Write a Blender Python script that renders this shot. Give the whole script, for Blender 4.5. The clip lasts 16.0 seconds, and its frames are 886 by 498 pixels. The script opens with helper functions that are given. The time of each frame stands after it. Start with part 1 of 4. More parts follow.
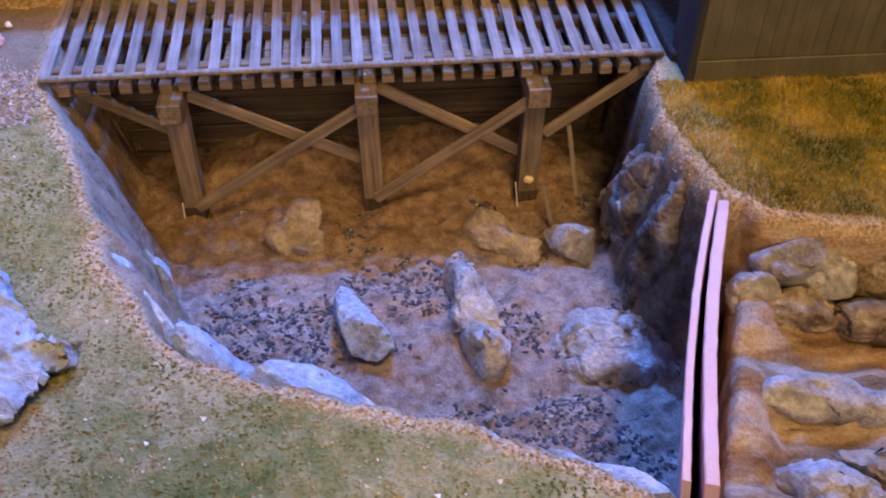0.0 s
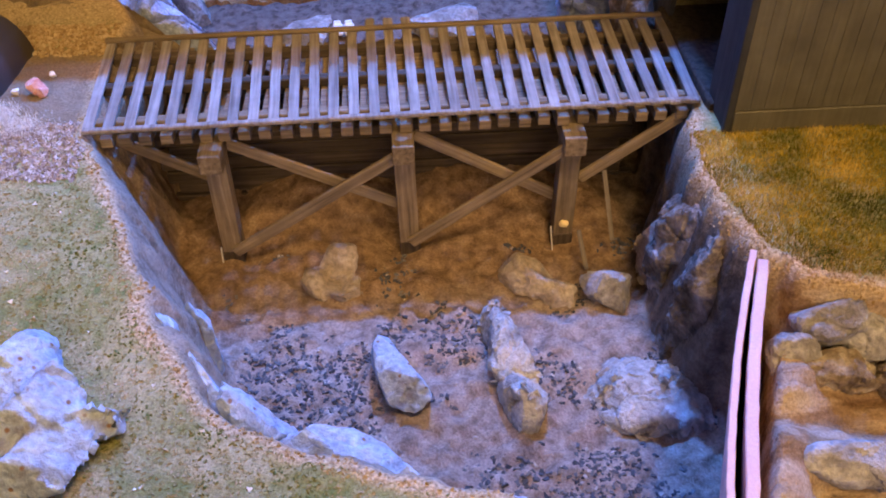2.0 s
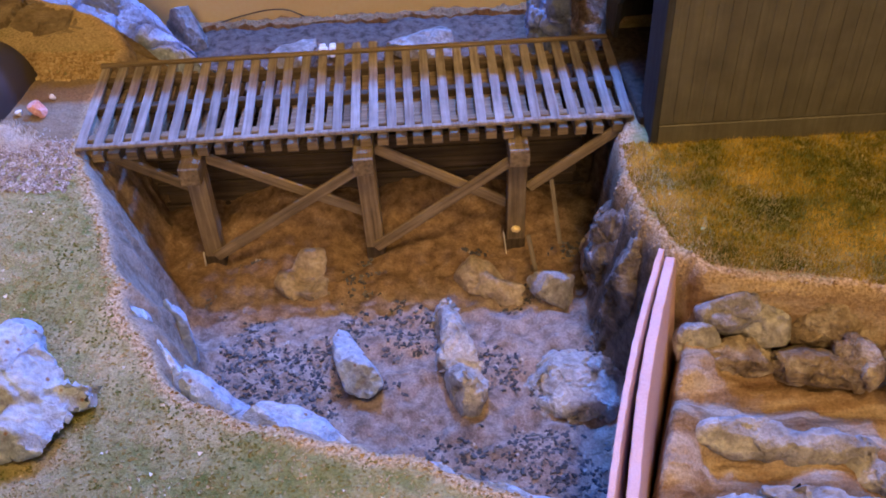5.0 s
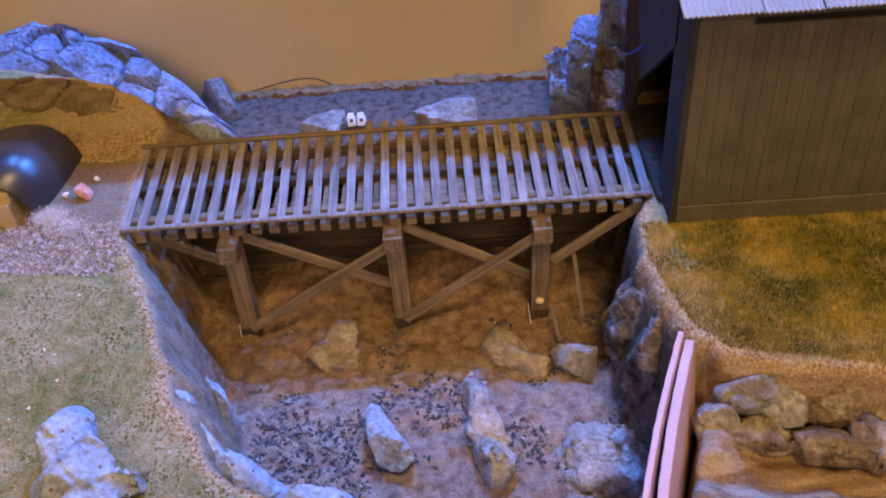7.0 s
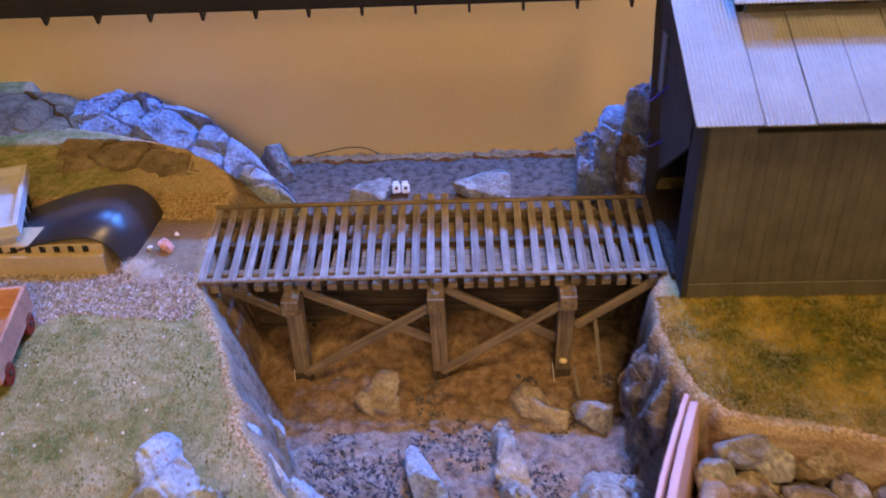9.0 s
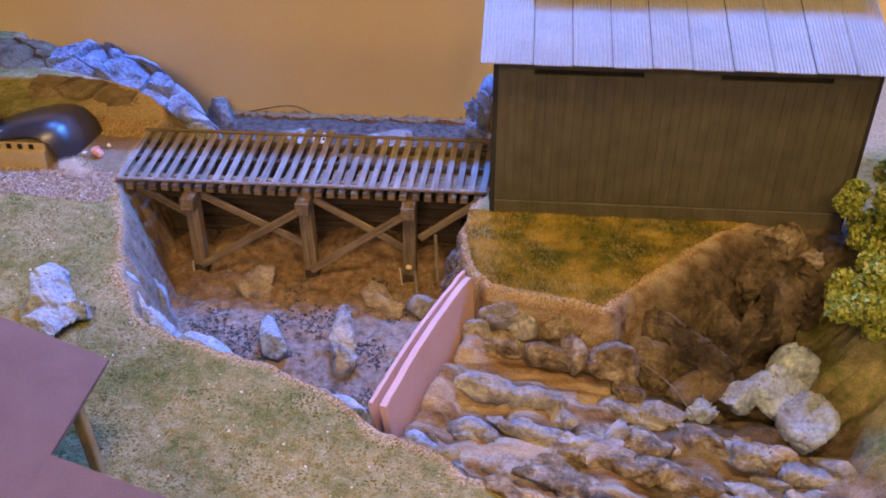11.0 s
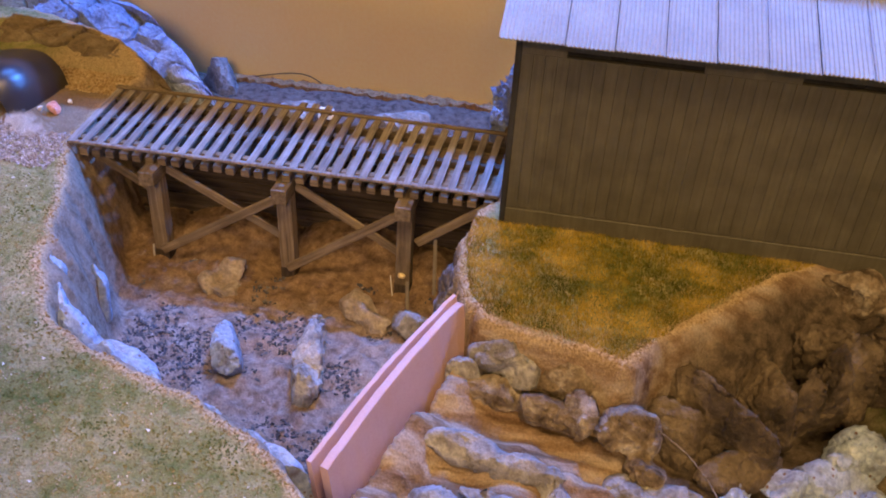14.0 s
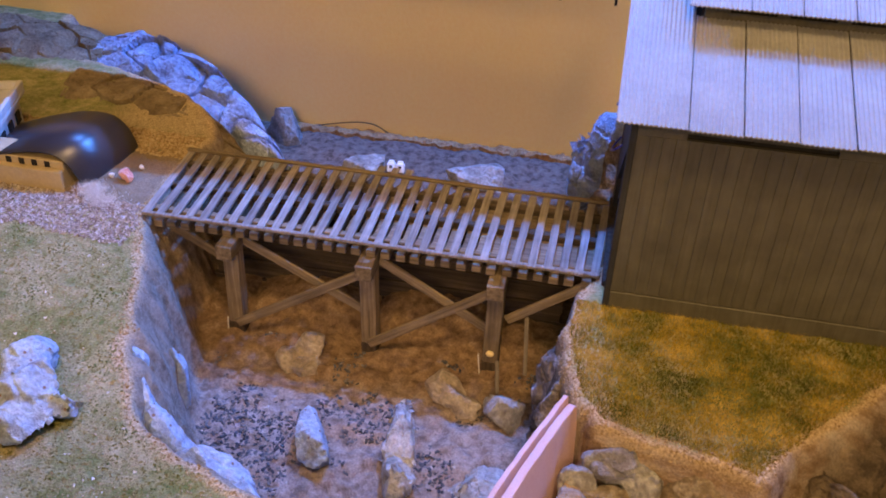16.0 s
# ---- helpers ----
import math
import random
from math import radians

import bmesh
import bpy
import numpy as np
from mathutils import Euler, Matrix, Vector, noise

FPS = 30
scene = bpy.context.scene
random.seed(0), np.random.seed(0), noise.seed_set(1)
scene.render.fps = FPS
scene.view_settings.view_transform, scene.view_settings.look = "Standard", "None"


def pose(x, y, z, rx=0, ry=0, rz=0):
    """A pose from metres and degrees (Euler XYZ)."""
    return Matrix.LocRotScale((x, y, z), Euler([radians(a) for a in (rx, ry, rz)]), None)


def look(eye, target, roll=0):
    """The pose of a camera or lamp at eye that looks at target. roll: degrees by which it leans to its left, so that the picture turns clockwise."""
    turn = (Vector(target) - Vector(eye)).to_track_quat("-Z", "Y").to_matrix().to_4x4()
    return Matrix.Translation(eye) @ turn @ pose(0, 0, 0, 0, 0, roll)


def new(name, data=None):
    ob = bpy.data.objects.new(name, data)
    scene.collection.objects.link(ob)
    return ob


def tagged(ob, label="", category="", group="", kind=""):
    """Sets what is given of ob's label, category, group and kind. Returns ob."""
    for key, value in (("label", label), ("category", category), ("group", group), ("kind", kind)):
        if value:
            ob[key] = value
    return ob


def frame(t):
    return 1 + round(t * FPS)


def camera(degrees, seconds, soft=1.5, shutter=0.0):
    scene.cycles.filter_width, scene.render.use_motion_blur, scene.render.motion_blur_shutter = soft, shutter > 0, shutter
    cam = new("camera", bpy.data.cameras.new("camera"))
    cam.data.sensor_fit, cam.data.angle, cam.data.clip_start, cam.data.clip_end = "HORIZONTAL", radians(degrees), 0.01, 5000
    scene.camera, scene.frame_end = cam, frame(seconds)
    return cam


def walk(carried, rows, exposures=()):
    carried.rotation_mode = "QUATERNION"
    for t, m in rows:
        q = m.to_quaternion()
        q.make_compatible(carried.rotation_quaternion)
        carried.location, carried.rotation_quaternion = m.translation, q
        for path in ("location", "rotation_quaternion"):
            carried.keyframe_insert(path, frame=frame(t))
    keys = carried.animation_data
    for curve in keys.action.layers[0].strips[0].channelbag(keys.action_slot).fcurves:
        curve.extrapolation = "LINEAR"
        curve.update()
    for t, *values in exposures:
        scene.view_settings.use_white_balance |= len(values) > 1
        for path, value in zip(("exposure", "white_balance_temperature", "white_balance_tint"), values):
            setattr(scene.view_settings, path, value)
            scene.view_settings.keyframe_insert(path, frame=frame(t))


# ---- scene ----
cam = camera(53.0, 16.0, soft=1.8, shutter=0.5)
METRES, EYE, TILT, LEAN, TURN = 0.8, 0.3585, -42.0, 0.0, -4.75
ROWS = [
    (0.0, 0.0, 0.0, 0.0, 0.0, 0.0, -0.0),
    (0.5, -0.0111, -0.0028, 0.0088, 0.78, -0.01, -0.4),
    (1.0, -0.0177, -0.002, 0.0139, 1.16, -0.14, -0.48),
    (1.5, -0.0141, -0.0008, 0.0209, 1.23, -0.09, -0.36),
    (2.0, -0.0081, -0.0038, 0.0316, 1.59, 0.17, -0.06),
    (2.5, -0.0031, -0.0088, 0.0338, 1.69, 0.4, 0.2),
    (3.0, 0.0011, -0.0152, 0.0364, 1.82, 0.55, 0.34),
    (5.5, 0.0527, -0.0768, 0.0244, 3.74, 1.51, 0.22),
    (6.0, 0.053, -0.0869, 0.033, 4.11, 2.06, 0.39),
    (6.5, 0.0486, -0.0854, 0.0463, 4.47, 2.79, 0.53),
    (7.0, 0.0459, -0.0927, 0.0552, 4.76, 3.24, 0.55),
    (7.5, 0.0377, -0.1089, 0.0684, 5.0, 4.14, 0.09),
    (8.0, 0.0214, -0.1279, 0.0754, 5.2, 5.17, -0.64),
    (8.5, 0.02, -0.1465, 0.0767, 5.43, 5.92, -1.45),
    (9.0, 0.0365, -0.1913, 0.0564, 5.75, 6.67, -2.17),
    (9.5, 0.0929, -0.273, -0.0096, 6.22, 7.28, -3.13),
    (10.0, 0.1789, -0.3571, -0.0782, 6.8, 7.81, -4.15),
    (12.5, 0.2645, -0.2359, -0.0312, 8.26, 8.33, -10.84),
    (13.0, 0.2457, -0.1764, -0.0123, 8.72, 7.25, -12.03),
    (13.5, 0.2585, -0.1703, -0.0211, 9.08, 6.53, -11.95),
    (14.0, 0.2641, -0.1805, -0.0145, 9.33, 6.8, -12.03),
    (14.5, 0.2343, -0.185, 0.0104, 9.97, 6.83, -12.05),
    (15.0, 0.2196, -0.1875, 0.02, 10.26, 6.92, -12.0),
    (15.5, 0.198, -0.1804, 0.0327, 10.79, 6.94, -12.15),
    (16.0, 0.1848, -0.1558, 0.0402, 11.0, 6.99, -12.31),
]
walk(cam, [(t, pose(0.011, -0.428, EYE, TILT, LEAN, TURN) @ pose(METRES * x, METRES * y, METRES * z, 90 + pitch, roll, yaw)) for t, x, y, z, yaw, pitch, roll in ROWS],
     exposures=[(0.0, 0.0), (1.0, 0.12), (3.0, 0.18), (5.5, -0.08), (8.8, -0.10), (12.5, 0.0), (16.0, -0.05)])

# ---- light ----
world = bpy.data.worlds.new("room_light")
scene.world = world
world.use_nodes = True
world.node_tree.nodes["Background"].inputs[0].default_value = (1.0, 0.60, 0.27, 1)
world.node_tree.nodes["Background"].inputs[1].default_value = 0.03


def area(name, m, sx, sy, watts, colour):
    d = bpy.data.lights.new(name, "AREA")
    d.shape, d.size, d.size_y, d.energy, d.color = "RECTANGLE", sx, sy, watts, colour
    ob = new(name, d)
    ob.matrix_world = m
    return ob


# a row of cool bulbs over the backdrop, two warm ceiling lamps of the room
for x, z, watts in ((-0.28, 0.70, 4.6), (0.11, 0.70, 12.3), (0.54, 0.84, 6.6), (0.86, 0.88, 3.5)):
    area("cool_bulb", look((x, 0.342, z), (x - 0.14, -0.24, 0.08)), 0.060, 0.022, watts, (0.07, 0.26, 1.0))
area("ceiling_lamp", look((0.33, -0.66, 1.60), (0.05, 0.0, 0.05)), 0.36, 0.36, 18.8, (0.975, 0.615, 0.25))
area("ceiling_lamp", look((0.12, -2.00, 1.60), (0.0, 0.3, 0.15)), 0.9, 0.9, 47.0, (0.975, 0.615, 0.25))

# ---- materials ----


def nodes_of(name):
    m = bpy.data.materials.new(name)
    m.use_nodes = True
    return m, m.node_tree.nodes, m.node_tree.links, m.node_tree.nodes["Principled BSDF"]


def ramp(n, stops):
    r = n.new("ShaderNodeValToRGB")
    e = r.color_ramp.elements
    while len(e) < len(stops):
        e.new(0.5)
    for k, (p, c) in enumerate(stops):
        e[k].position, e[k].color = p, (*c, 1)
    return r


def noise_node(n, l, coord, scale, detail=5, rough=0.6):
    t = n.new("ShaderNodeTexNoise")
    t.inputs["Scale"].default_value, t.inputs["Detail"].default_value, t.inputs["Roughness"].default_value = scale, detail, rough
    l.new(coord, t.inputs["Vector"])
    return t


def bump(n, l, shader, height, dist, strength=1.0):
    b = n.new("ShaderNodeBump")
    b.inputs["Distance"].default_value, b.inputs["Strength"].default_value = dist, strength
    l.new(height, b.inputs["Height"])
    l.new(b.outputs[0], shader.inputs["Normal"])


def mixc(n, l, fac, a, b, mode="MIX"):
    m = n.new("ShaderNodeMix")
    m.data_type, m.blend_type = "RGBA", mode
    for sock, v in ((m.inputs[0], fac), (m.inputs[6], a), (m.inputs[7], b)):
        if isinstance(v, (int, float)):
            sock.default_value = v
        elif isinstance(v, tuple):
            sock.default_value = (*v, 1)
        else:
            l.new(v, sock)
    return m.outputs[2]


def maprange(n, l, v, a, b):
    r = n.new("ShaderNodeMapRange")
    r.inputs[1].default_value, r.inputs[2].default_value = a, b
    l.new(v, r.inputs[0])
    return r.outputs[0]


def stone(name, stops, big=45, fine=420, rough=0.9, relief=0.0012, specks=None, spec=0.3, mottle=0.75):
    """Mineral, earth or paint: broad stains, fine grain and a relief of both."""
    m, n, l, s = nodes_of(name)
    p = n.new("ShaderNodeNewGeometry").outputs["Position"]
    a, b = noise_node(n, l, p, big, 6), noise_node(n, l, p, fine, 4)
    r = ramp(n, stops)
    l.new(a.outputs[0], r.inputs[0])
    c = mixc(n, l, mottle, r.outputs[0], ramp_of(n, l, b.outputs[0]), "OVERLAY")
    if specks:
        v = n.new("ShaderNodeTexVoronoi")
        v.inputs["Scale"].default_value = specks[1]
        l.new(p, v.inputs["Vector"])
        c = mixc(n, l, maprange(n, l, v.outputs["Distance"], specks[2], specks[2] - 0.08), c, specks[0])
    l.new(c, s.inputs["Base Color"])
    s.inputs["Roughness"].default_value = rough
    s.inputs["Specular IOR Level"].default_value = spec
    h = n.new("ShaderNodeMath")
    h.operation = "ADD"
    l.new(a.outputs[0], h.inputs[0])
    l.new(b.outputs[0], h.inputs[1])
    bump(n, l, s, h.outputs[0], relief)
    return m


def ramp_of(n, l, v):
    r = ramp(n, [(0.25, (0.25, 0.25, 0.25)), (0.75, (0.75, 0.75, 0.75))])
    l.new(v, r.inputs[0])
    return r.outputs[0]


def timber(name, stops, grain=(18, 420, 420), rough=0.75, relief=0.0004, spec=0.3, tone=0.22):
    m, n, l, s = nodes_of(name)
    o = n.new("ShaderNodeTexCoord").outputs["Object"]
    info = n.new("ShaderNodeObjectInfo")
    mp = n.new("ShaderNodeMapping")
    mp.inputs["Scale"].default_value = grain
    l.new(o, mp.inputs["Vector"])
    sh = n.new("ShaderNodeVectorMath")
    sh.operation = "SCALE"
    sh.inputs[0].default_value = (37, 53, 71)
    l.new(info.outputs["Random"], sh.inputs["Scale"])
    l.new(sh.outputs[0], mp.inputs["Location"])
    a = noise_node(n, l, mp.outputs[0], 1.0, 5)
    p = n.new("ShaderNodeNewGeometry").outputs["Position"]
    b = noise_node(n, l, p, 60, 4)
    r = ramp(n, stops)
    l.new(a.outputs[0], r.inputs[0])
    c = mixc(n, l, 0.5, r.outputs[0], ramp_of(n, l, b.outputs[0]), "OVERLAY")
    hsv = n.new("ShaderNodeHueSaturation")
    mr = n.new("ShaderNodeMapRange")
    mr.inputs[3].default_value, mr.inputs[4].default_value = 1 - tone, 1 + tone
    l.new(info.outputs["Random"], mr.inputs[0])
    l.new(mr.outputs[0], hsv.inputs["Value"])
    l.new(c, hsv.inputs["Color"])
    l.new(hsv.outputs[0], s.inputs["Base Color"])
    s.inputs["Roughness"].default_value = rough
    s.inputs["Specular IOR Level"].default_value = spec
    bump(n, l, s, a.outputs[0], relief)
    return m


def ground_material():
    m, n, l, s = nodes_of("scenic_ground")
    p = n.new("ShaderNodeNewGeometry").outputs["Position"]

    def attr(k):
        a = n.new("ShaderNodeAttribute")
        a.attribute_name = k
        return a.outputs["Fac"]
    big, mid, fine = noise_node(n, l, p, 22, 5), noise_node(n, l, p, 130, 5), noise_node(n, l, p, 700, 4)
    plaster = ramp(n, [(0.30, (0.185, 0.138, 0.098)), (0.5, (0.285, 0.225, 0.168)), (0.70, (0.35, 0.29, 0.235))])
    l.new(mid.outputs[0], plaster.inputs[0])
    bed = ramp(n, [(0.32, (0.16, 0.120, 0.100)), (0.52, (0.31, 0.245, 0.210)), (0.70, (0.41, 0.345, 0.305))])
    l.new(mid.outputs[0], bed.inputs[0])
    turf = ramp(n, [(0.34, (0.100, 0.128, 0.032)), (0.46, (0.224, 0.220, 0.086)), (0.58, (0.366, 0.319, 0.172)), (0.70, (0.448, 0.383, 0.230))])
    tm = n.new("ShaderNodeMath")
    tm.operation, tm.inputs[1].default_value = "MULTIPLY_ADD", 0.45
    l.new(mid.outputs[0], tm.inputs[0])
    bm2 = n.new("ShaderNodeMath")
    bm2.operation, bm2.inputs[1].default_value = "MULTIPLY", 0.55
    l.new(big.outputs[0], bm2.inputs[0])
    l.new(bm2.outputs[0], tm.inputs[2])
    l.new(tm.outputs[0], turf.inputs[0])
    fringe = ramp(n, [(0.3, (0.30, 0.20, 0.10)), (0.6, (0.52, 0.40, 0.25))])
    l.new(fine.outputs[0], fringe.inputs[0])
    # dark tone: paints the slope's shade, and darkens the right ravine wall
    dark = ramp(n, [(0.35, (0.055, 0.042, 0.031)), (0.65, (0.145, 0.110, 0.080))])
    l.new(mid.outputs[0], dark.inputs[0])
    road = ramp(n, [(0.3, (0.196, 0.140, 0.088)), (0.7, (0.265, 0.202, 0.137))])
    l.new(big.outputs[0], road.inputs[0])
    sand = ramp(n, [(0.30, (0.12, 0.074, 0.044)), (0.55, (0.26, 0.170, 0.102)), (0.75, (0.35, 0.255, 0.172))])
    l.new(mid.outputs[0], sand.inputs[0])
    mud = ramp(n, [(0.36, (0.080, 0.052, 0.040)), (0.48, (0.165, 0.114, 0.090)), (0.70, (0.235, 0.172, 0.138))])
    l.new(mid.outputs[0], mud.inputs[0])
    c = mixc(n, l, attr("sand"), bed.outputs[0], sand.outputs[0])
    c = mixc(n, l, attr("mud"), c, mud.outputs[0])
    c = mixc(n, l, attr("bed"), plaster.outputs[0], c)
    mp = n.new("ShaderNodeMapping")
    mp.inputs["Rotation"].default_value, mp.inputs["Scale"].default_value = (0, 0, 0.45), (9, 75, 60)
    l.new(p, mp.inputs["Vector"])
    strata = noise_node(n, l, mp.outputs[0], 1.0, 6)
    wash = ramp(n, [(0.32, (0.11, 0.060, 0.030)), (0.45, (0.25, 0.165, 0.100)), (0.55, (0.38, 0.295, 0.220)), (0.70, (0.48, 0.41, 0.345))])
    l.new(strata.outputs[0], wash.inputs[0])
    c = mixc(n, l, attr("wash"), c, wash.outputs[0])
    c = mixc(n, l, attr("darkened"), c, dark.outputs[0])
    c = mixc(n, l, attr("fringe"), c, fringe.outputs[0])
    c = mixc(n, l, attr("turf"), c, turf.outputs[0])
    c = mixc(n, l, attr("road"), c, road.outputs[0])
    c = mixc(n, l, 0.65, c, ramp_of(n, l, fine.outputs[0]), "OVERLAY")
    l.new(c, s.inputs["Base Color"])
    s.inputs["Roughness"].default_value = 0.95
    s.inputs["Specular IOR Level"].default_value = 0.2
    h = n.new("ShaderNodeMath")
    h.operation, h.inputs[1].default_value = "MULTIPLY_ADD", 0.5
    l.new(fine.outputs[0], h.inputs[0])
    l.new(mid.outputs[0], h.inputs[2])
    bump(n, l, s, h.outputs[0], 0.0020)
    return m


def island(name, stops, rough=0.9, patch=0.0):
    """Loose bits: each its own tone, and patches of like tones."""
    m, n, l, s = nodes_of(name)
    r = ramp(n, stops)
    geo = n.new("ShaderNodeNewGeometry")
    v = geo.outputs["Random Per Island"]
    if patch:
        t = noise_node(n, l, geo.outputs["Position"], patch, 4)
        mr = n.new("ShaderNodeMapRange")
        mr.inputs[1].default_value, mr.inputs[2].default_value, mr.inputs[3].default_value, mr.inputs[4].default_value = 0.34, 0.66, -0.15, 0.75
        l.new(t.outputs[0], mr.inputs[0])
        a = n.new("ShaderNodeMath")
        a.operation, a.inputs[1].default_value = "MULTIPLY_ADD", 0.42
        l.new(v, a.inputs[0])
        l.new(mr.outputs[0], a.inputs[2])
        v = a.outputs[0]
    l.new(v, r.inputs[0])
    l.new(r.outputs[0], s.inputs["Base Color"])
    s.inputs["Roughness"].default_value = rough
    s.inputs["Specular IOR Level"].default_value = 0.2
    return m


M_GROUND = ground_material()
M_ROCK = stone("plaster_rock", [(0.3, (0.135, 0.118, 0.105)), (0.5, (0.295, 0.282, 0.278)), (0.7, (0.450, 0.445, 0.450))], 60, 350, relief=0.0022)
# pale speckled plaster, its base tinted blue to carry the bulbs' light
M_ROCK_WHITE = stone("blue_lit_pale_rock", [(0.30, (0.20, 0.19, 0.22)), (0.42, (0.32, 0.37, 0.47)), (0.58, (0.38, 0.46, 0.58)), (0.72, (0.58, 0.62, 0.70))], 70, 300, relief=0.002, specks=((0.22, 0.13, 0.09), 130, 0.16))
M_ROCK_TAN = stone("stained_rock", [(0.32, (0.085, 0.058, 0.036)), (0.5, (0.235, 0.180, 0.125)), (0.66, (0.440, 0.385, 0.315))], 80, 350, relief=0.0032)
M_ROCK_DUST = stone("dusty_rock", [(0.3, (0.239, 0.180, 0.133)), (0.5, (0.367, 0.306, 0.249)), (0.7, (0.495, 0.432, 0.371))], 60, 350, relief=0.0016)
# brown rock with the shaded slope's darkness put into its colour
M_ROCK_DARK = stone("shaded_rock", [(0.32, (0.045, 0.034, 0.024)), (0.5, (0.125, 0.094, 0.064)), (0.70, (0.235, 0.185, 0.130))], 34, 350, relief=0.0024, mottle=0.6)
M_ROCK_PALE = stone("silver_grey_rock", [(0.30, (0.20, 0.18, 0.165)), (0.48, (0.40, 0.39, 0.385)), (0.68, (0.56, 0.56, 0.56))], 70, 350, relief=0.0026, mottle=0.65)
M_CRAG = stone("crag_plaster", [(0.34, (0.050, 0.038, 0.030)), (0.5, (0.170, 0.140, 0.118)), (0.68, (0.36, 0.325, 0.30))], 60, 350, relief=0.0026)
# brown stands in for plaster the cool bulbs don't reach
M_LEDGE = stone("shaded_brown_plaster", [(0.30, (0.10, 0.072, 0.042)), (0.5, (0.205, 0.155, 0.095)), (0.70, (0.30, 0.245, 0.165))], 50, 380, relief=0.0026, mottle=0.6)
# the bulbs' blue light is mixed into this base colour
M_OUTCROP = stone("blue_lit_plaster", [(0.30, (0.14, 0.155, 0.21)), (0.46, (0.25, 0.30, 0.42)), (0.60, (0.31, 0.37, 0.51)), (0.74, (0.46, 0.52, 0.62))], 40, 320, relief=0.0022, mottle=0.6)
M_SILL = stone("tan_crumbled_plaster", [(0.3, (0.238, 0.119, 0.051)), (0.5, (0.374, 0.209, 0.093)), (0.7, (0.476, 0.281, 0.132))], 110, 500, relief=0.002)
M_SLAT = timber("deck_wood", [(0.25, (0.122, 0.098, 0.082)), (0.5, (0.244, 0.213, 0.195)), (0.75, (0.341, 0.316, 0.299))], (420, 18, 420))
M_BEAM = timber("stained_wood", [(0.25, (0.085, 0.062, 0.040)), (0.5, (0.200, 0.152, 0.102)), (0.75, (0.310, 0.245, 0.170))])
# crib and trunk wood; also paints shade on the bridge's rear and feet
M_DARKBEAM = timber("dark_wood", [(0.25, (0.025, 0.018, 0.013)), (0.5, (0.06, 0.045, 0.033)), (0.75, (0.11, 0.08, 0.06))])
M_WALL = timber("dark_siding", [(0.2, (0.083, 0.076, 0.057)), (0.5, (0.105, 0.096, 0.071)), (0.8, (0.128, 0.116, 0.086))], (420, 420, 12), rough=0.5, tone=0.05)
# darker siding; on the shed's end it paints the side turned from light
M_WALL2 = timber("darkened_siding", [(0.2, (0.028, 0.028, 0.03)), (0.8, (0.05, 0.05, 0.052))], (420, 420, 12), rough=0.75, spec=0.15, tone=0.05)
M_ROOF = stone("painted_sheet", [(0.3, (0.264, 0.264, 0.270)), (0.7, (0.338, 0.338, 0.338))], 30, 300, rough=0.5, relief=0.0002, mottle=0.18)
M_VOID = stone("black_recess", [(0.3, (0.012, 0.011, 0.010)), (0.7, (0.03, 0.027, 0.024))], 60, 300)
M_FOAM = stone("pink_foam", [(0.3, (0.604, 0.397, 0.401)), (0.7, (0.652, 0.456, 0.474))], 40, 900, rough=0.8, relief=0.0004, mottle=0.18)
M_BACKDROP = stone("tan_paint", [(0.3, (0.878, 0.665, 0.317)), (0.7, (0.900, 0.719, 0.349))], 6, 220, rough=0.7, relief=0.0003, mottle=0.18)
M_BLACK = stone("black_plastic", [(0.3, (0.019, 0.019, 0.024)), (0.7, (0.035, 0.035, 0.044))], 30, 500, rough=0.34, relief=0.0001, spec=0.8, mottle=0.18)
M_GIRDER = stone("black_girder", [(0.3, (0.010, 0.009, 0.009)), (0.7, (0.022, 0.019, 0.017))], 30, 500, rough=0.5, relief=0.0003)
M_TAN = stone("tan_plastic", [(0.3, (0.42, 0.33, 0.20)), (0.7, (0.52, 0.42, 0.27))], 40, 500, rough=0.6, relief=0.0002, mottle=0.18)
M_GREY = stone("grey_card", [(0.3, (0.42, 0.41, 0.39)), (0.7, (0.55, 0.53, 0.50))], 40, 500, rough=0.7, relief=0.0003, mottle=0.18)
M_RED = stone("red_paint", [(0.3, (0.189, 0.013, 0.009)), (0.7, (0.248, 0.023, 0.013))], 60, 500, rough=0.5, relief=0.0002, mottle=0.18)
M_WAGON = timber("wagon_wood", [(0.25, (0.360, 0.176, 0.112)), (0.75, (0.496, 0.272, 0.176))], (20, 300, 300))
M_SHED = stone("brown_felt_roof", [(0.3, (0.150, 0.098, 0.100)), (0.7, (0.195, 0.132, 0.137))], 25, 900, rough=0.85, relief=0.0004, mottle=0.18)
M_STICK = timber("bare_stick", [(0.25, (0.55, 0.42, 0.22)), (0.75, (0.72, 0.58, 0.34))])
M_STRIP = timber("grey_weathered_strip", [(0.25, (0.096, 0.078, 0.060)), (0.75, (0.204, 0.174, 0.144))])
M_GREYDARK = stone("grey_board", [(0.3, (0.10, 0.10, 0.105)), (0.7, (0.16, 0.16, 0.165))], 40, 500, rough=0.7, relief=0.0003, mottle=0.3)
M_WHITE = stone("white_plastic", [(0.3, (0.75, 0.73, 0.70)), (0.7, (0.84, 0.82, 0.80))], 60, 500, rough=0.5, relief=0.0002, mottle=0.18)
M_PINK = stone("pink_clay", [(0.3, (0.66, 0.30, 0.26)), (0.7, (0.80, 0.48, 0.42))], 150, 700)
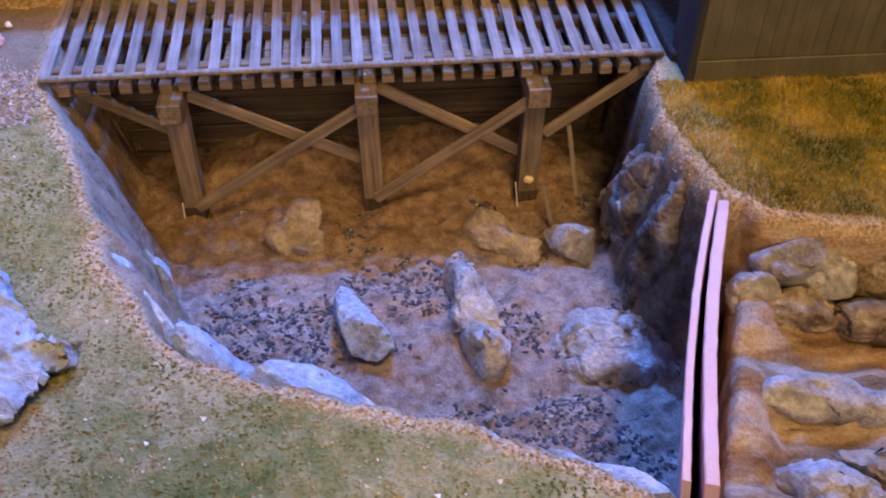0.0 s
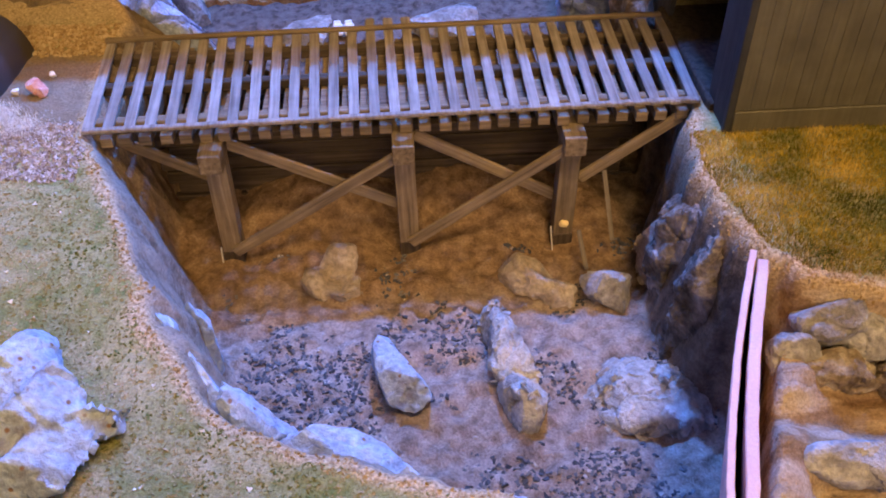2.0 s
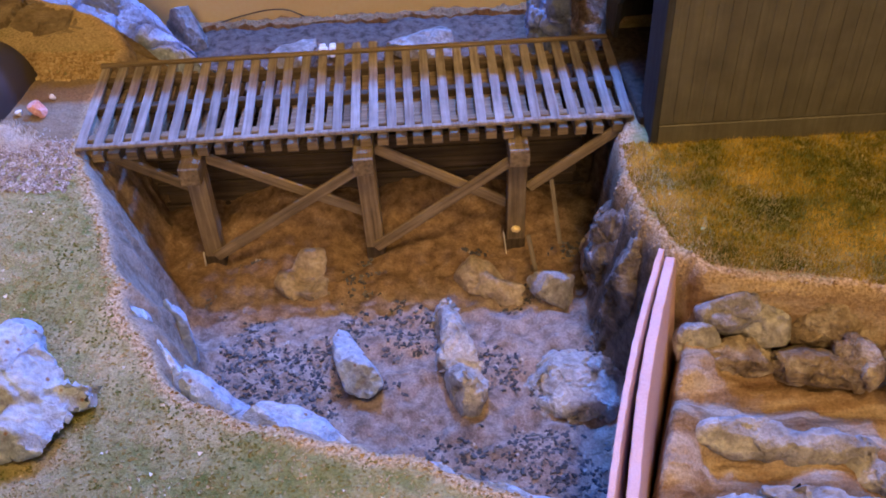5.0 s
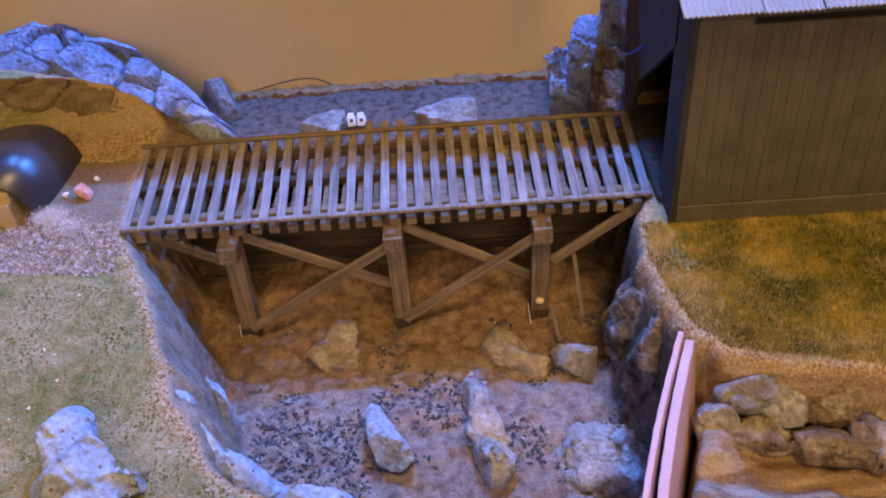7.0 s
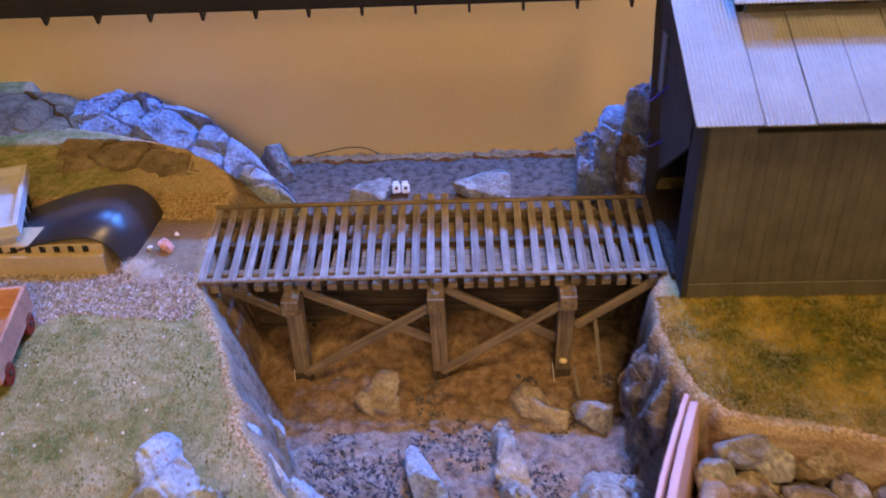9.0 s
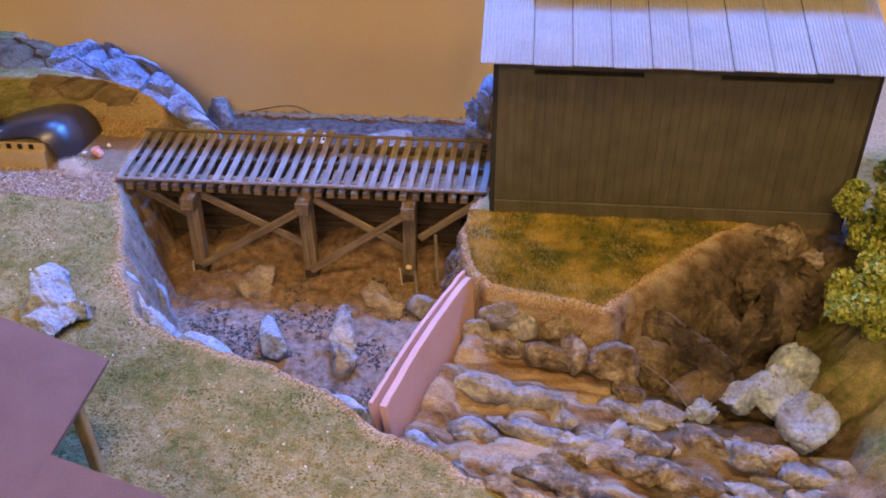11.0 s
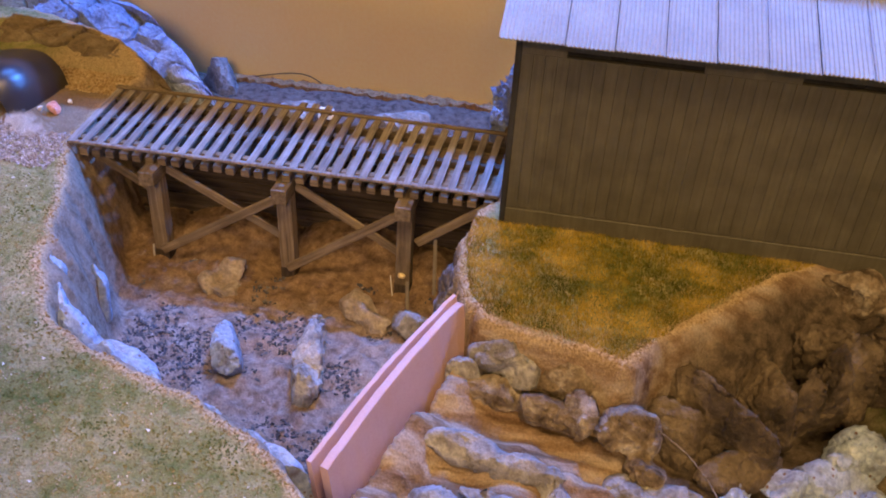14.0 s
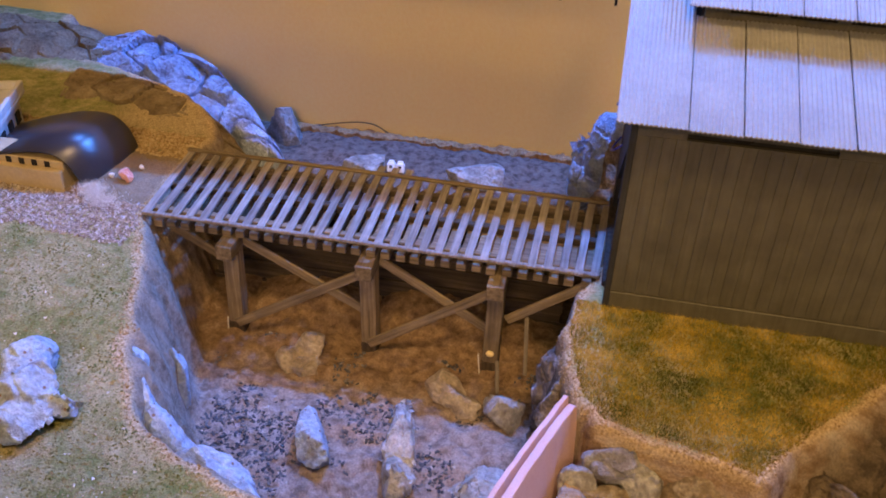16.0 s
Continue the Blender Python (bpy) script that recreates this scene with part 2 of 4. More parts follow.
M_WIRE = stone("blue_wire", [(0.3, (0.02, 0.03, 0.35)), (0.7, (0.03, 0.05, 0.5))], 60, 500, rough=0.35, relief=0.0001)
M_BLACKWIRE = stone("black_wire", [(0.3, (0.02, 0.015, 0.012)), (0.7, (0.04, 0.03, 0.025))], 60, 500, rough=0.5, relief=0.0001)
M_BALLAST = stone("dark_ballast", [(0.3, (0.021, 0.017, 0.014)), (0.6, (0.075, 0.059, 0.047))], 300, 900, relief=0.002)
M_CRUMB = island("turf_crumbs", [(0.0, (0.089, 0.109, 0.027)), (0.35, (0.205, 0.200, 0.078)), (0.7, (0.339, 0.288, 0.156)), (1.0, (0.428, 0.357, 0.225))], patch=38)
M_BLADE = island("grass_fibres", [(0.0, (0.062, 0.070, 0.010)), (0.40, (0.175, 0.155, 0.020)), (0.70, (0.43, 0.30, 0.038)), (1.0, (0.68, 0.48, 0.12))], patch=30)
M_GOLD = island("golden_fibres", [(0.0, (0.26, 0.165, 0.045)), (0.5, (0.50, 0.34, 0.11)), (1.0, (0.68, 0.50, 0.22))])
M_SAW = island("tan_crumbs", [(0.0, (0.238, 0.153, 0.068)), (0.5, (0.374, 0.264, 0.136)), (1.0, (0.493, 0.383, 0.238))])
M_CHIP = island("slate_chips", [(0.0, (0.040, 0.042, 0.054)), (0.6, (0.095, 0.098, 0.115)), (0.95, (0.20, 0.18, 0.18)), (1.0, (0.5, 0.45, 0.4))], 0.6)
M_GRAVEL = island("pale_gravel", [(0.0, (0.199, 0.157, 0.134)), (0.5, (0.365, 0.314, 0.289)), (1.0, (0.530, 0.485, 0.470))])
M_FLECK = island("white_flecks", [(0.0, (0.6, 0.52, 0.4)), (1.0, (0.85, 0.82, 0.76))])
M_LEAF = island("green_lichen", [(0.0, (0.13, 0.17, 0.03)), (0.5, (0.28, 0.33, 0.06)), (1.0, (0.48, 0.48, 0.14))])

# ---- builders ----
HOME = {}


def thing(name, at, label, category, group="", kind=""):
    ob = new(name)
    ob.location = at
    ob.empty_display_size = 0.02
    HOME[ob.name] = Matrix.Translation(at)
    return tagged(ob, label, category, group, kind)


def mesh_of(name, bm, material, smooth=False):
    me = bpy.data.meshes.new(name)
    bm.to_mesh(me)
    bm.free()
    me.materials.append(material)
    if smooth:
        me.shade_smooth()
    return me


def part(name, bm, material, parent=None, label="", m=None, smooth=False):
    """One mesh object, built in its own axes and set at the world pose m."""
    me = bm if isinstance(bm, bpy.types.Mesh) else mesh_of(name, bm, material, smooth)
    ob = new(name, me)
    m = m or Matrix.Identity(4)
    if parent:
        ob.parent = parent
        ob.matrix_basis = HOME[parent.name].inverted() @ m
    else:
        ob.matrix_basis = m
    HOME[ob.name] = m
    return tagged(ob, label)


def block(sx, sy, sz, bevel=0.0006, at=(0, 0, 0), bm=None):
    out = bm or bmesh.new()
    g = bmesh.ops.create_cube(out, size=1, matrix=Matrix.Translation(at) @ Matrix.Diagonal((sx, sy, sz, 1)))
    if bevel:
        es = list({e for v in g["verts"] for e in v.link_edges})
        bmesh.ops.bevel(out, geom=es, offset=bevel, segments=1, affect="EDGES")
    return out


def along(p, q, up=(0, 0, 1)):
    """Pose at the middle of p and q with its x axis from p to q."""
    p, q = Vector(p), Vector(q)
    x = (q - p).normalized()
    y = Vector(up).cross(x).normalized()
    z = x.cross(y)
    return Matrix.Translation((p + q) / 2) @ Matrix((x, y, z)).transposed().to_4x4(), (q - p).length


def beam(name, p, q, w, h, material, parent, label="", up=(0, 0, 1)):
    m, length = along(p, q, up)
    return part(name, block(length, w, h), material, parent, label, m)


def rock_mesh(name, seed, sx, sy, sz, material, cuts=16, level=4, rough=0.08):
    """A faceted stone: a ball cut by planes, with lumps and chips, scaled to its half sizes."""
    rng = random.Random(seed)
    planes = []
    for k in range(cuts):
        v = Vector((rng.gauss(0, 1), rng.gauss(0, 1), rng.gauss(0, 1))).normalized()
        planes.append((v, rng.uniform(0.45, 0.85)))
    bm = bmesh.new()
    bmesh.ops.create_icosphere(bm, subdivisions=level, radius=1)
    off = Vector((seed * 3.7, seed * 1.3, seed * 7.1))
    for v in bm.verts:
        d = v.co.normalized()
        r = 1.0
        for nrm, dist in planes:
            c = d.dot(nrm)
            if c > 0.05:
                r = min(r, dist / c)
        v.co = d * r
    most = [max(abs(v.co[k]) for v in bm.verts) for k in range(3)]
    for v in bm.verts:
        p = Vector((v.co.x * sx / most[0], v.co.y * sy / most[1], v.co.z * sz / most[2]))
        q = p * 60 + off
        v.co = p * (1 + rough * weather(q))
    me = mesh_of(name, bm, material, True)
    me.set_sharp_from_angle(angle=radians(24))
    return me


def facet(q):
    """Blocks of split stone: each cell tilted its own way, with a crack between neighbours."""
    dist, pts = noise.voronoi(q)
    tilt = noise.cell_vector(pts[0] * 7.3) - Vector((0.5, 0.5, 0.5))
    return 2.0 * (q - pts[0]).dot(tilt) - 0.6 * max(0.0, 1 - (dist[1] - dist[0]) / 0.07)


def weather(q):
    """Lumps, cracks and pits of a stone."""
    crack = abs(noise.noise(q * 1.3 + Vector((9, 2, 5))))
    return 0.9 * noise.fractal(q, 0.7, 2.1, 5) - 1.1 * max(0.0, 0.16 - crack) / 0.16 * 0.8 + 0.22 * noise.noise(q * 7)


def rock(at, size, seed, material, label, turn=0, tip=0, lean=0, group="", cuts=16, rough=0.09, level=4, name="rock"):
    ob = new(name, rock_mesh(name, seed, *size, material, cuts, level, rough))
    ob.matrix_basis = pose(*at, tip, lean, turn)
    return tagged(ob, label, "rock", group)


def scatter(name, points, sizes, material, label, category, seed, flat=1.0, shape="tetra", normals=None):
    """Loose bits joined into one mesh."""
    rng = np.random.default_rng(seed)
    n = len(points)
    if shape == "tetra":
        base = np.array([(1, 1, 1), (-1, -1, 1), (-1, 1, -1), (1, -1, -1)], float) / 1.7
        faces = np.array([(0, 1, 2), (0, 3, 1), (0, 2, 3), (1, 3, 2)])
    elif shape == "chip":
        base = np.array([(-1, -.5, -.3), (1, -.4, -.3), (.8, .5, -.3), (-.7, .6, -.3), (-.8, -.4, .3), (.8, -.3, .3), (.6, .4, .3), (-.6, .5, .3)], float)
        faces = np.array([(4, 5, 6), (4, 6, 7), (0, 1, 5), (0, 5, 4), (1, 2, 6), (1, 6, 5), (2, 3, 7), (2, 7, 6), (3, 0, 4), (3, 4, 7)])
    else:
        base = np.array([(-.10, 0, 0), (.10, 0, 0), (0, 0.25, 1)], float)
        faces = np.array([(0, 1, 2)])
    a, b, c = rng.uniform(0, 6.28, n), rng.normal(0, 1, n), rng.normal(0, 1, n)
    if shape == "tetra":
        b, c = b * 2, c * 2
    elif shape == "chip":
        b, c = b * 0.3, c * 0.3
    else:
        b, c = b * 0.35, c * 0.35
    ca, sa, cb, sb, cc, sc = np.cos(a), np.sin(a), np.cos(b), np.sin(b), np.cos(c), np.sin(c)
    rz = np.zeros((n, 3, 3)); rx = np.zeros((n, 3, 3)); ry = np.zeros((n, 3, 3))
    rz[:, 0, 0], rz[:, 0, 1], rz[:, 1, 0], rz[:, 1, 1], rz[:, 2, 2] = ca, -sa, sa, ca, 1
    rx[:, 0, 0], rx[:, 1, 1], rx[:, 1, 2], rx[:, 2, 1], rx[:, 2, 2] = 1, cb, -sb, sb, cb
    ry[:, 1, 1], ry[:, 0, 0], ry[:, 0, 2], ry[:, 2, 0], ry[:, 2, 2] = 1, cc, sc, -sc, cc
    r = rz @ rx @ ry
    v = np.einsum("nij,kj->nki", r, base) * np.asarray(sizes)[:, None, None]
    v[:, :, 2] *= flat
    v = (v + np.asarray(points)[:, None, :]).reshape(-1, 3)
    f = (faces[None] + (np.arange(n) * len(base))[:, None, None]).reshape(-1, 3)
    me = bpy.data.meshes.new(name)
    me.from_pydata(v.tolist(), [], f.tolist())
    me.materials.append(material)
    return tagged(new(name, me), label, category, "", "stuff")


# ---- ground: one sheet with a ravine, a stream bed and two banks ----
def lattice(x, y, cell, seed):
    rng = np.random.default_rng(seed)
    g = rng.random((256, 256))
    u, v = x / cell + 1000, y / cell + 1000
    i, j = np.floor(u).astype(int), np.floor(v).astype(int)
    fu, fv = u - i, v - j
    fu, fv = fu * fu * (3 - 2 * fu), fv * fv * (3 - 2 * fv)
    i0, i1, j0, j1 = i % 256, (i + 1) % 256, j % 256, (j + 1) % 256
    return (g[i0, j0] * (1 - fu) * (1 - fv) + g[i1, j0] * fu * (1 - fv) + g[i0, j1] * (1 - fu) * fv + g[i1, j1] * fu * fv) * 2 - 1


def fbm(x, y, cell, seed, octaves=4):
    return sum(lattice(x, y, cell / 2 ** k, seed + k) / 2 ** k for k in range(octaves))


def smooth(a, b, v):
    t = np.clip((v - a) / (b - a), 0, 1)
    return t * t * (3 - 2 * t)


def inside(poly, x, y):
    """Signed distance to the polygon's edge, positive inside."""
    best = np.full(x.shape, 9.0)
    odd = np.zeros(x.shape, bool)
    for (ax, ay), (bx, by) in zip(poly, poly[1:] + poly[:1]):
        dx, dy = bx - ax, by - ay
        t = np.clip(((x - ax) * dx + (y - ay) * dy) / (dx * dx + dy * dy), 0, 1)
        best = np.minimum(best, np.hypot(x - ax - t * dx, y - ay - t * dy))
        if ay != by:
            odd ^= ((ay > y) != (by > y)) & (x < (bx - ax) * (y - ay) / (by - ay) + ax)
    return np.where(odd, best, -best)


LEFT_BANK = [(-0.9, 0.40), (-0.45, 0.40), (-0.41, 0.30), (-0.365, 0.248), (-0.29, 0.226), (-0.23, 0.20), (-0.188, 0.165), (-0.172, 0.13), (-0.176, 0.10), (-0.172, 0.0),
             (-0.142, -0.055), (-0.125, -0.107), (-0.107, -0.145), (-0.086, -0.180), (-0.066, -0.203), (-0.030, -0.220), (0.0, -0.228),
             (0.035, -0.240), (0.075, -0.263), (0.110, -0.288), (0.175, -0.326), (0.222, -0.339), (0.30, -0.362), (0.45, -0.42), (0.9, -0.5), (0.9, -0.9), (-0.9, -0.9)]
RIGHT_BANK = [(0.1745, 0.10), (0.1715, 0.0), (0.158, -0.016), (0.154, -0.06), (0.158, -0.09), (0.166, -0.12), (0.180, -0.138), (0.2, -0.146), (0.222, -0.149),
              (0.249, -0.158), (0.262, -0.164), (0.284, -0.136), (0.327, -0.087), (0.365, -0.050), (0.411, -0.016), (0.9, 0.0), (0.9, 0.40), (0.225, 0.40), (0.215, 0.22), (0.195, 0.135)]


def heights(x, y):
    n1, n2, n3 = fbm(x, y, 0.03, 5), fbm(x, y, 0.12, 11), fbm(x, y, 0.008, 23, 3)
    dl = inside(LEFT_BANK, x, y) + 0.0025 * n1
    dr = inside(RIGHT_BANK, x, y) + 0.0025 * n1
    pit = 0.010 + 0.0030 * n1 + 0.0018 * n3 * smooth(0.14, 0.06, y) + 0.0022 * fbm(x, y, 0.014, 91, 3) * smooth(0.0, -0.06, y) - 0.002 * smooth(0.10, 0.30, y) + 0.006 * smooth(0.0, 0.06, y)
    pit = pit + 0.016 * smooth(0.012, 0.050, y) * smooth(0.075, 0.056, y) * np.abs(np.sin((x + 0.1035) * math.pi / 0.1035)) ** 0.7 * smooth(0.135, 0.10, np.abs(x))
    # stream bed to the right of the foam boards
    s = (x - 0.160) * 0.938 - (y + 0.127) * 0.345
    stream = 0.064 + 0.006 * n1 + 0.005 * fbm(x * 0.35, y * 2.2, 0.03, 41) - 0.03 * smooth(0.24, 0.40, x) + 0.014 * smooth(0.042, 0.018, s)
    stream = stream + 0.075 * smooth(0.395, 0.47, x + 0.12 * y)
    base = pit + (stream - pit) * smooth(0.0120, 0.0160, s)
    front = smooth(-0.14, -0.19, y)
    wl = 0.030 + n1 * (0.012 - 0.009 * smooth(-0.08, -0.12, x) * smooth(-0.13, -0.10, y))
    tl = smooth(0, 1, np.clip((dl + wl) / wl, 0, 1)) ** 0.8
    wr = np.where(s > 0.012, 0.016 + 0.045 * smooth(0.28, 0.36, x), 0.013 + 0.006 * n1)
    wr = np.where(y < -0.14, 0.014 + 0.045 * smooth(0.28, 0.36, x), wr)
    tr = np.clip((dr + wr) / wr, 0, 1)
    tr = smooth(0, 1, tr) ** 0.8
    left = 0.1075 + 0.0015 * n2 + 0.0006 * n3 + 0.004 * smooth(0.12, 0.24, y) * smooth(-0.16, -0.30, x) + 0.006 * smooth(0.22, 0.34, y) * smooth(-0.36, -0.46, x) - 0.002 * smooth(-0.05, -0.2, y)
    right = 0.1085 + 0.002 * n2 + 0.0008 * n3
    wallrough = fbm(x, y, 0.018, 61) * (0.011 - 0.0095 * smooth(-0.08, -0.12, x) * smooth(-0.13, -0.10, y) - 0.004 * smooth(0.12, 0.14, x) * smooth(-0.08, -0.05, y))
    z = base + (left - base) * tl
    z = z + (right - z) * tr
    mid = np.maximum(tl * (1 - tl), tr * (1 - tr)) * 4
    z = z + wallrough * mid
    return z, dl, dr, tl, tr, s, n1


XS = np.concatenate([np.linspace(-0.86, -0.51, 30), np.linspace(-0.50, 0.52, 511), np.linspace(0.53, 0.86, 30)])
YS = np.concatenate([np.linspace(-1.05, -0.455, 50), np.linspace(-0.446, 0.350, 399)])
GX, GY = np.meshgrid(XS, YS)
GZ, DL, DR, TL, TR, SS, N1 = heights(GX, GY)


def ground():
    nx, ny = len(XS), len(YS)
    k = np.arange(nx * ny).reshape(ny, nx)
    f = np.stack([k[:-1, :-1], k[:-1, 1:], k[1:, 1:], k[1:, :-1]], -1).reshape(-1, 4)
    me = bpy.data.meshes.new("ground")
    me.from_pydata(np.stack([GX, GY, GZ], -1).reshape(-1, 3).tolist(), [], f.tolist())
    me.materials.append(M_GROUND)
    me.shade_smooth()
    d = np.maximum(DL, DR)
    road = smooth(-0.004, 0.006, DL) * smooth(-0.012, 0.002, GY) * smooth(0.100, 0.088, GY) * smooth(-0.40, -0.36, GX) * (GX < 0)
    for key, v in (("turf", np.maximum(smooth(0.001, 0.007, d + 0.003 * N1) * (1 - 0.75 * smooth(0.10, 0.14, GY) * smooth(-0.30, -0.25, GX)), smooth(0.405, 0.430, GX + 0.12 * GY + 0.006 * N1) * smooth(-0.06, -0.09, GY))),
                   ("fringe", smooth(-0.005, 0.000, d)),
                   ("bed", 1 - np.clip(TL + TR, 0, 1) ** 0.5),
                   # slope in the shed's shade painted dark; ravine wall darker below its rim
                   ("darkened", np.maximum(smooth(0.27, 0.31, GX) * smooth(0.0, -0.02, DR) * smooth(-0.30, -0.20, GY), 0.95 * smooth(0.12, 0.15, GX) * smooth(0.185, 0.165, GX) * smooth(-0.15, -0.11, GY) * smooth(0.11, 0.09, GZ))),
                   ("wash", smooth(0.011, 0.014, SS) * smooth(0.02, -0.006, np.maximum(DL, DR))),
                   ("sand", smooth(-0.070, -0.012, GY + 0.016 * N1)),
                   ("mud", smooth(0.09, 0.14, GY)),
                   ("road", road)):
        a = me.attributes.new(key, "FLOAT", "POINT")
        a.data.foreach_set("value", np.ascontiguousarray(v, np.float32).ravel())
    return tagged(new("ground", me), "", "", "", "structure")


ground()


def floor_at(x, y):
    return float(heights(np.array([float(x)]), np.array([float(y)]))[0][0])


# the room round the layout: table, floor, walls, ceiling with its fittings
M_ROOM = stone("room_paint", [(0.3, (0.60, 0.53, 0.44)), (0.7, (0.66, 0.59, 0.49))], 3, 120, rough=0.8, relief=0.0003, mottle=0.12)
M_BOARDS = timber("floor_boards", [(0.25, (0.18, 0.12, 0.08)), (0.75, (0.32, 0.22, 0.15))], (6, 90, 90), tone=0.1)
for name, size, at, mat in (("floor", (5.0, 4.8, 0.06), (0, -1.1, -0.88), M_BOARDS), ("ceiling", (5.0, 4.8, 0.06), (0, -1.1, 1.72), M_ROOM),
                            ("wall_north", (5.0, 0.1, 2.54), (0, 1.25, 0.42), M_ROOM), ("wall_south", (5.0, 0.1, 2.54), (0, -3.45, 0.42), M_ROOM),
                            ("wall_east", (0.1, 4.6, 2.54), (2.45, -1.1, 0.42), M_ROOM), ("wall_west", (0.1, 4.6, 2.54), (-2.45, -1.1, 0.42), M_ROOM)):
    tagged(part(name, block(*size, 0), mat, m=pose(*at)), kind="structure")
TABLE = thing("layout_table", (0, -0.35, -0.85), "plain wooden table that carries the model layout", "table")
part("table_top", block(1.76, 1.46, 0.03, 0.002), M_BOARDS, TABLE, m=pose(0, -0.34, -0.045))
for x in (-0.82, 0.82):
    for y in (-1.0, 0.32):
        part("leg", block(0.06, 0.06, 0.79, 0.003), M_BOARDS, TABLE, m=pose(x, y, -0.455))
for a, sz in (((0, -1.058, 0.035), (1.74, 0.012, 0.13)), ((-0.867, -0.34, 0.035), (0.012, 1.42, 0.13)), ((0.867, -0.34, 0.035), (0.012, 1.42, 0.13))):
    part("side_panel", block(*sz, 0.001), M_BOARDS, TABLE, m=pose(*a))
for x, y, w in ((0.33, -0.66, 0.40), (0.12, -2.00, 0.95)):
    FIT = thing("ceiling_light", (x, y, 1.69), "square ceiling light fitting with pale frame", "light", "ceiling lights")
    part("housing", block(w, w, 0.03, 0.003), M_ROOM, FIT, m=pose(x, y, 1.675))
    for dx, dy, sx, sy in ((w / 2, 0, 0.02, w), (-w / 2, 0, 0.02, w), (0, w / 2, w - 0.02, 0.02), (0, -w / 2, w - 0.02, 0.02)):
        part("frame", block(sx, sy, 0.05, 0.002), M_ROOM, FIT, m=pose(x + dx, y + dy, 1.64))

# backdrop and its sill
part("backdrop", block(1.7, 0.012, 0.75, 0, (0, 0, 0)), M_BACKDROP, m=pose(0, 0.356, 0.36))
tagged(bpy.data.objects["backdrop"], kind="structure")
bm = bmesh.new()
bmesh.ops.create_grid(bm, x_segments=120, y_segments=3, size=0.5, matrix=Matrix.Diagonal((0.36, 0.011, 1, 1)))
for v in bm.verts:
    v.co.z = 0.003 * noise.noise(v.co * 90) + 0.003 * noise.noise(v.co * 300)
    v.co.y += 0.004 * noise.noise(v.co * 160 + Vector((3, 8, 1))) * (v.co.y < 0)
g = bmesh.ops.extrude_face_region(bm, geom=bm.faces[:])
for e in g["geom"]:
    if isinstance(e, bmesh.types.BMVert):
        e.co.z -= 0.02
tagged(part("trim", bm, M_SILL, m=pose(0, 0.3425, 0.0185)), kind="structure")


# ---- trestle bridge ----
def bridge():
    top = 0.1100
    b = thing("trestle_bridge", (0, 0.05, 0.0), "brown stained timber trestle bridge with slatted deck over ravine", "bridge")
    n, pitch = 31, 0.3340 / 30
    slat = mesh_of("slat", block(0.0060, 0.098, 0.0022, 0.0004), M_SLAT)
    longer = mesh_of("slat", block(0.0060, 0.114, 0.0022, 0.0004), M_SLAT)
    rng = random.Random(3)
    for k in range(n):
        x = -0.1670 + k * pitch
        x_back = -0.1745 + k * (0.3445 / 30)
        far = k in (14, 15, 16)
        lean = math.degrees(math.atan2(x - x_back, 0.098))
        part("slat", longer if far else slat, None, b, m=pose((x + x_back) / 2, 0.057 if far else 0.049, top - 0.0011 + rng.uniform(-0.0003, 0.0003), 0, rng.uniform(-1.5, 1.5), lean + rng.uniform(-0.5, 0.5)))
    beam("edge_strip", (-0.170, 0.0005, top - 0.0012), (0.1705, 0.003, top - 0.0012), 0.004, 0.0026, M_SLAT, b)
    beam("back_strip", (-0.178, 0.0975, top + 0.0012), (0.1715, 0.0995, top + 0.0012), 0.004, 0.0024, M_BEAM, b)
    # stringers behind the front one take darker wood as deck shade
    for y in (0.013, 0.050, 0.084):
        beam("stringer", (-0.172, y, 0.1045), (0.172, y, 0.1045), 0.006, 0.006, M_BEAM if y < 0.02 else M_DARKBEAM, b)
    tie = mesh_of("tie", block(0.0068, 0.098, 0.006, 0.0004), M_BEAM)
    for k in range(30):
        x = -0.1615 + k * pitch
        part("tie", tie, None, b, m=pose(x + rng.uniform(-0.0008, 0.0008), 0.0525 + rng.uniform(-0.001, 0.001), 0.0985, 0, 0, rng.uniform(-1, 1)))
    for x, lean in ((-0.1035, -0.001), (0.0035, 0.001), (0.100, -0.001)):
        beam("post_cap", (x, -0.010, 0.0890), (x, 0.108, 0.0890), 0.0125, 0.0125, M_BEAM, b)
        # rear posts and thin foot sleeves are darkened to paint shade under the deck
        for y in (0.006, 0.092):
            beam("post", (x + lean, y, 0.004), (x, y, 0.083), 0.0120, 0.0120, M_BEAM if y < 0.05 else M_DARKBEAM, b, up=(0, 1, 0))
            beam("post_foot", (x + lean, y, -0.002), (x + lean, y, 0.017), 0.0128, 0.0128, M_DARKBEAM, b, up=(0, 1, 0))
    # rear braces likewise get the shade as darker wood
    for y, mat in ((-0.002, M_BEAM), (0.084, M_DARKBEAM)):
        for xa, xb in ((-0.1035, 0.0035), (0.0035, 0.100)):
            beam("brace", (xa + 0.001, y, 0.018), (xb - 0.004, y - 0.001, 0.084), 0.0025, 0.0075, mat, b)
            beam("brace", (xa + 0.006, y + 0.015, 0.088), (xb - 0.005, y + 0.015, 0.038), 0.0025, 0.0075, mat, b)
    beam("tape_strip", (-0.1115, -0.0015, 0.006), (-0.1105, -0.0015, 0.022), 0.0008, 0.0022, M_WHITE, b, "pale strip of tape at the post foot", up=(0, 1, 0))
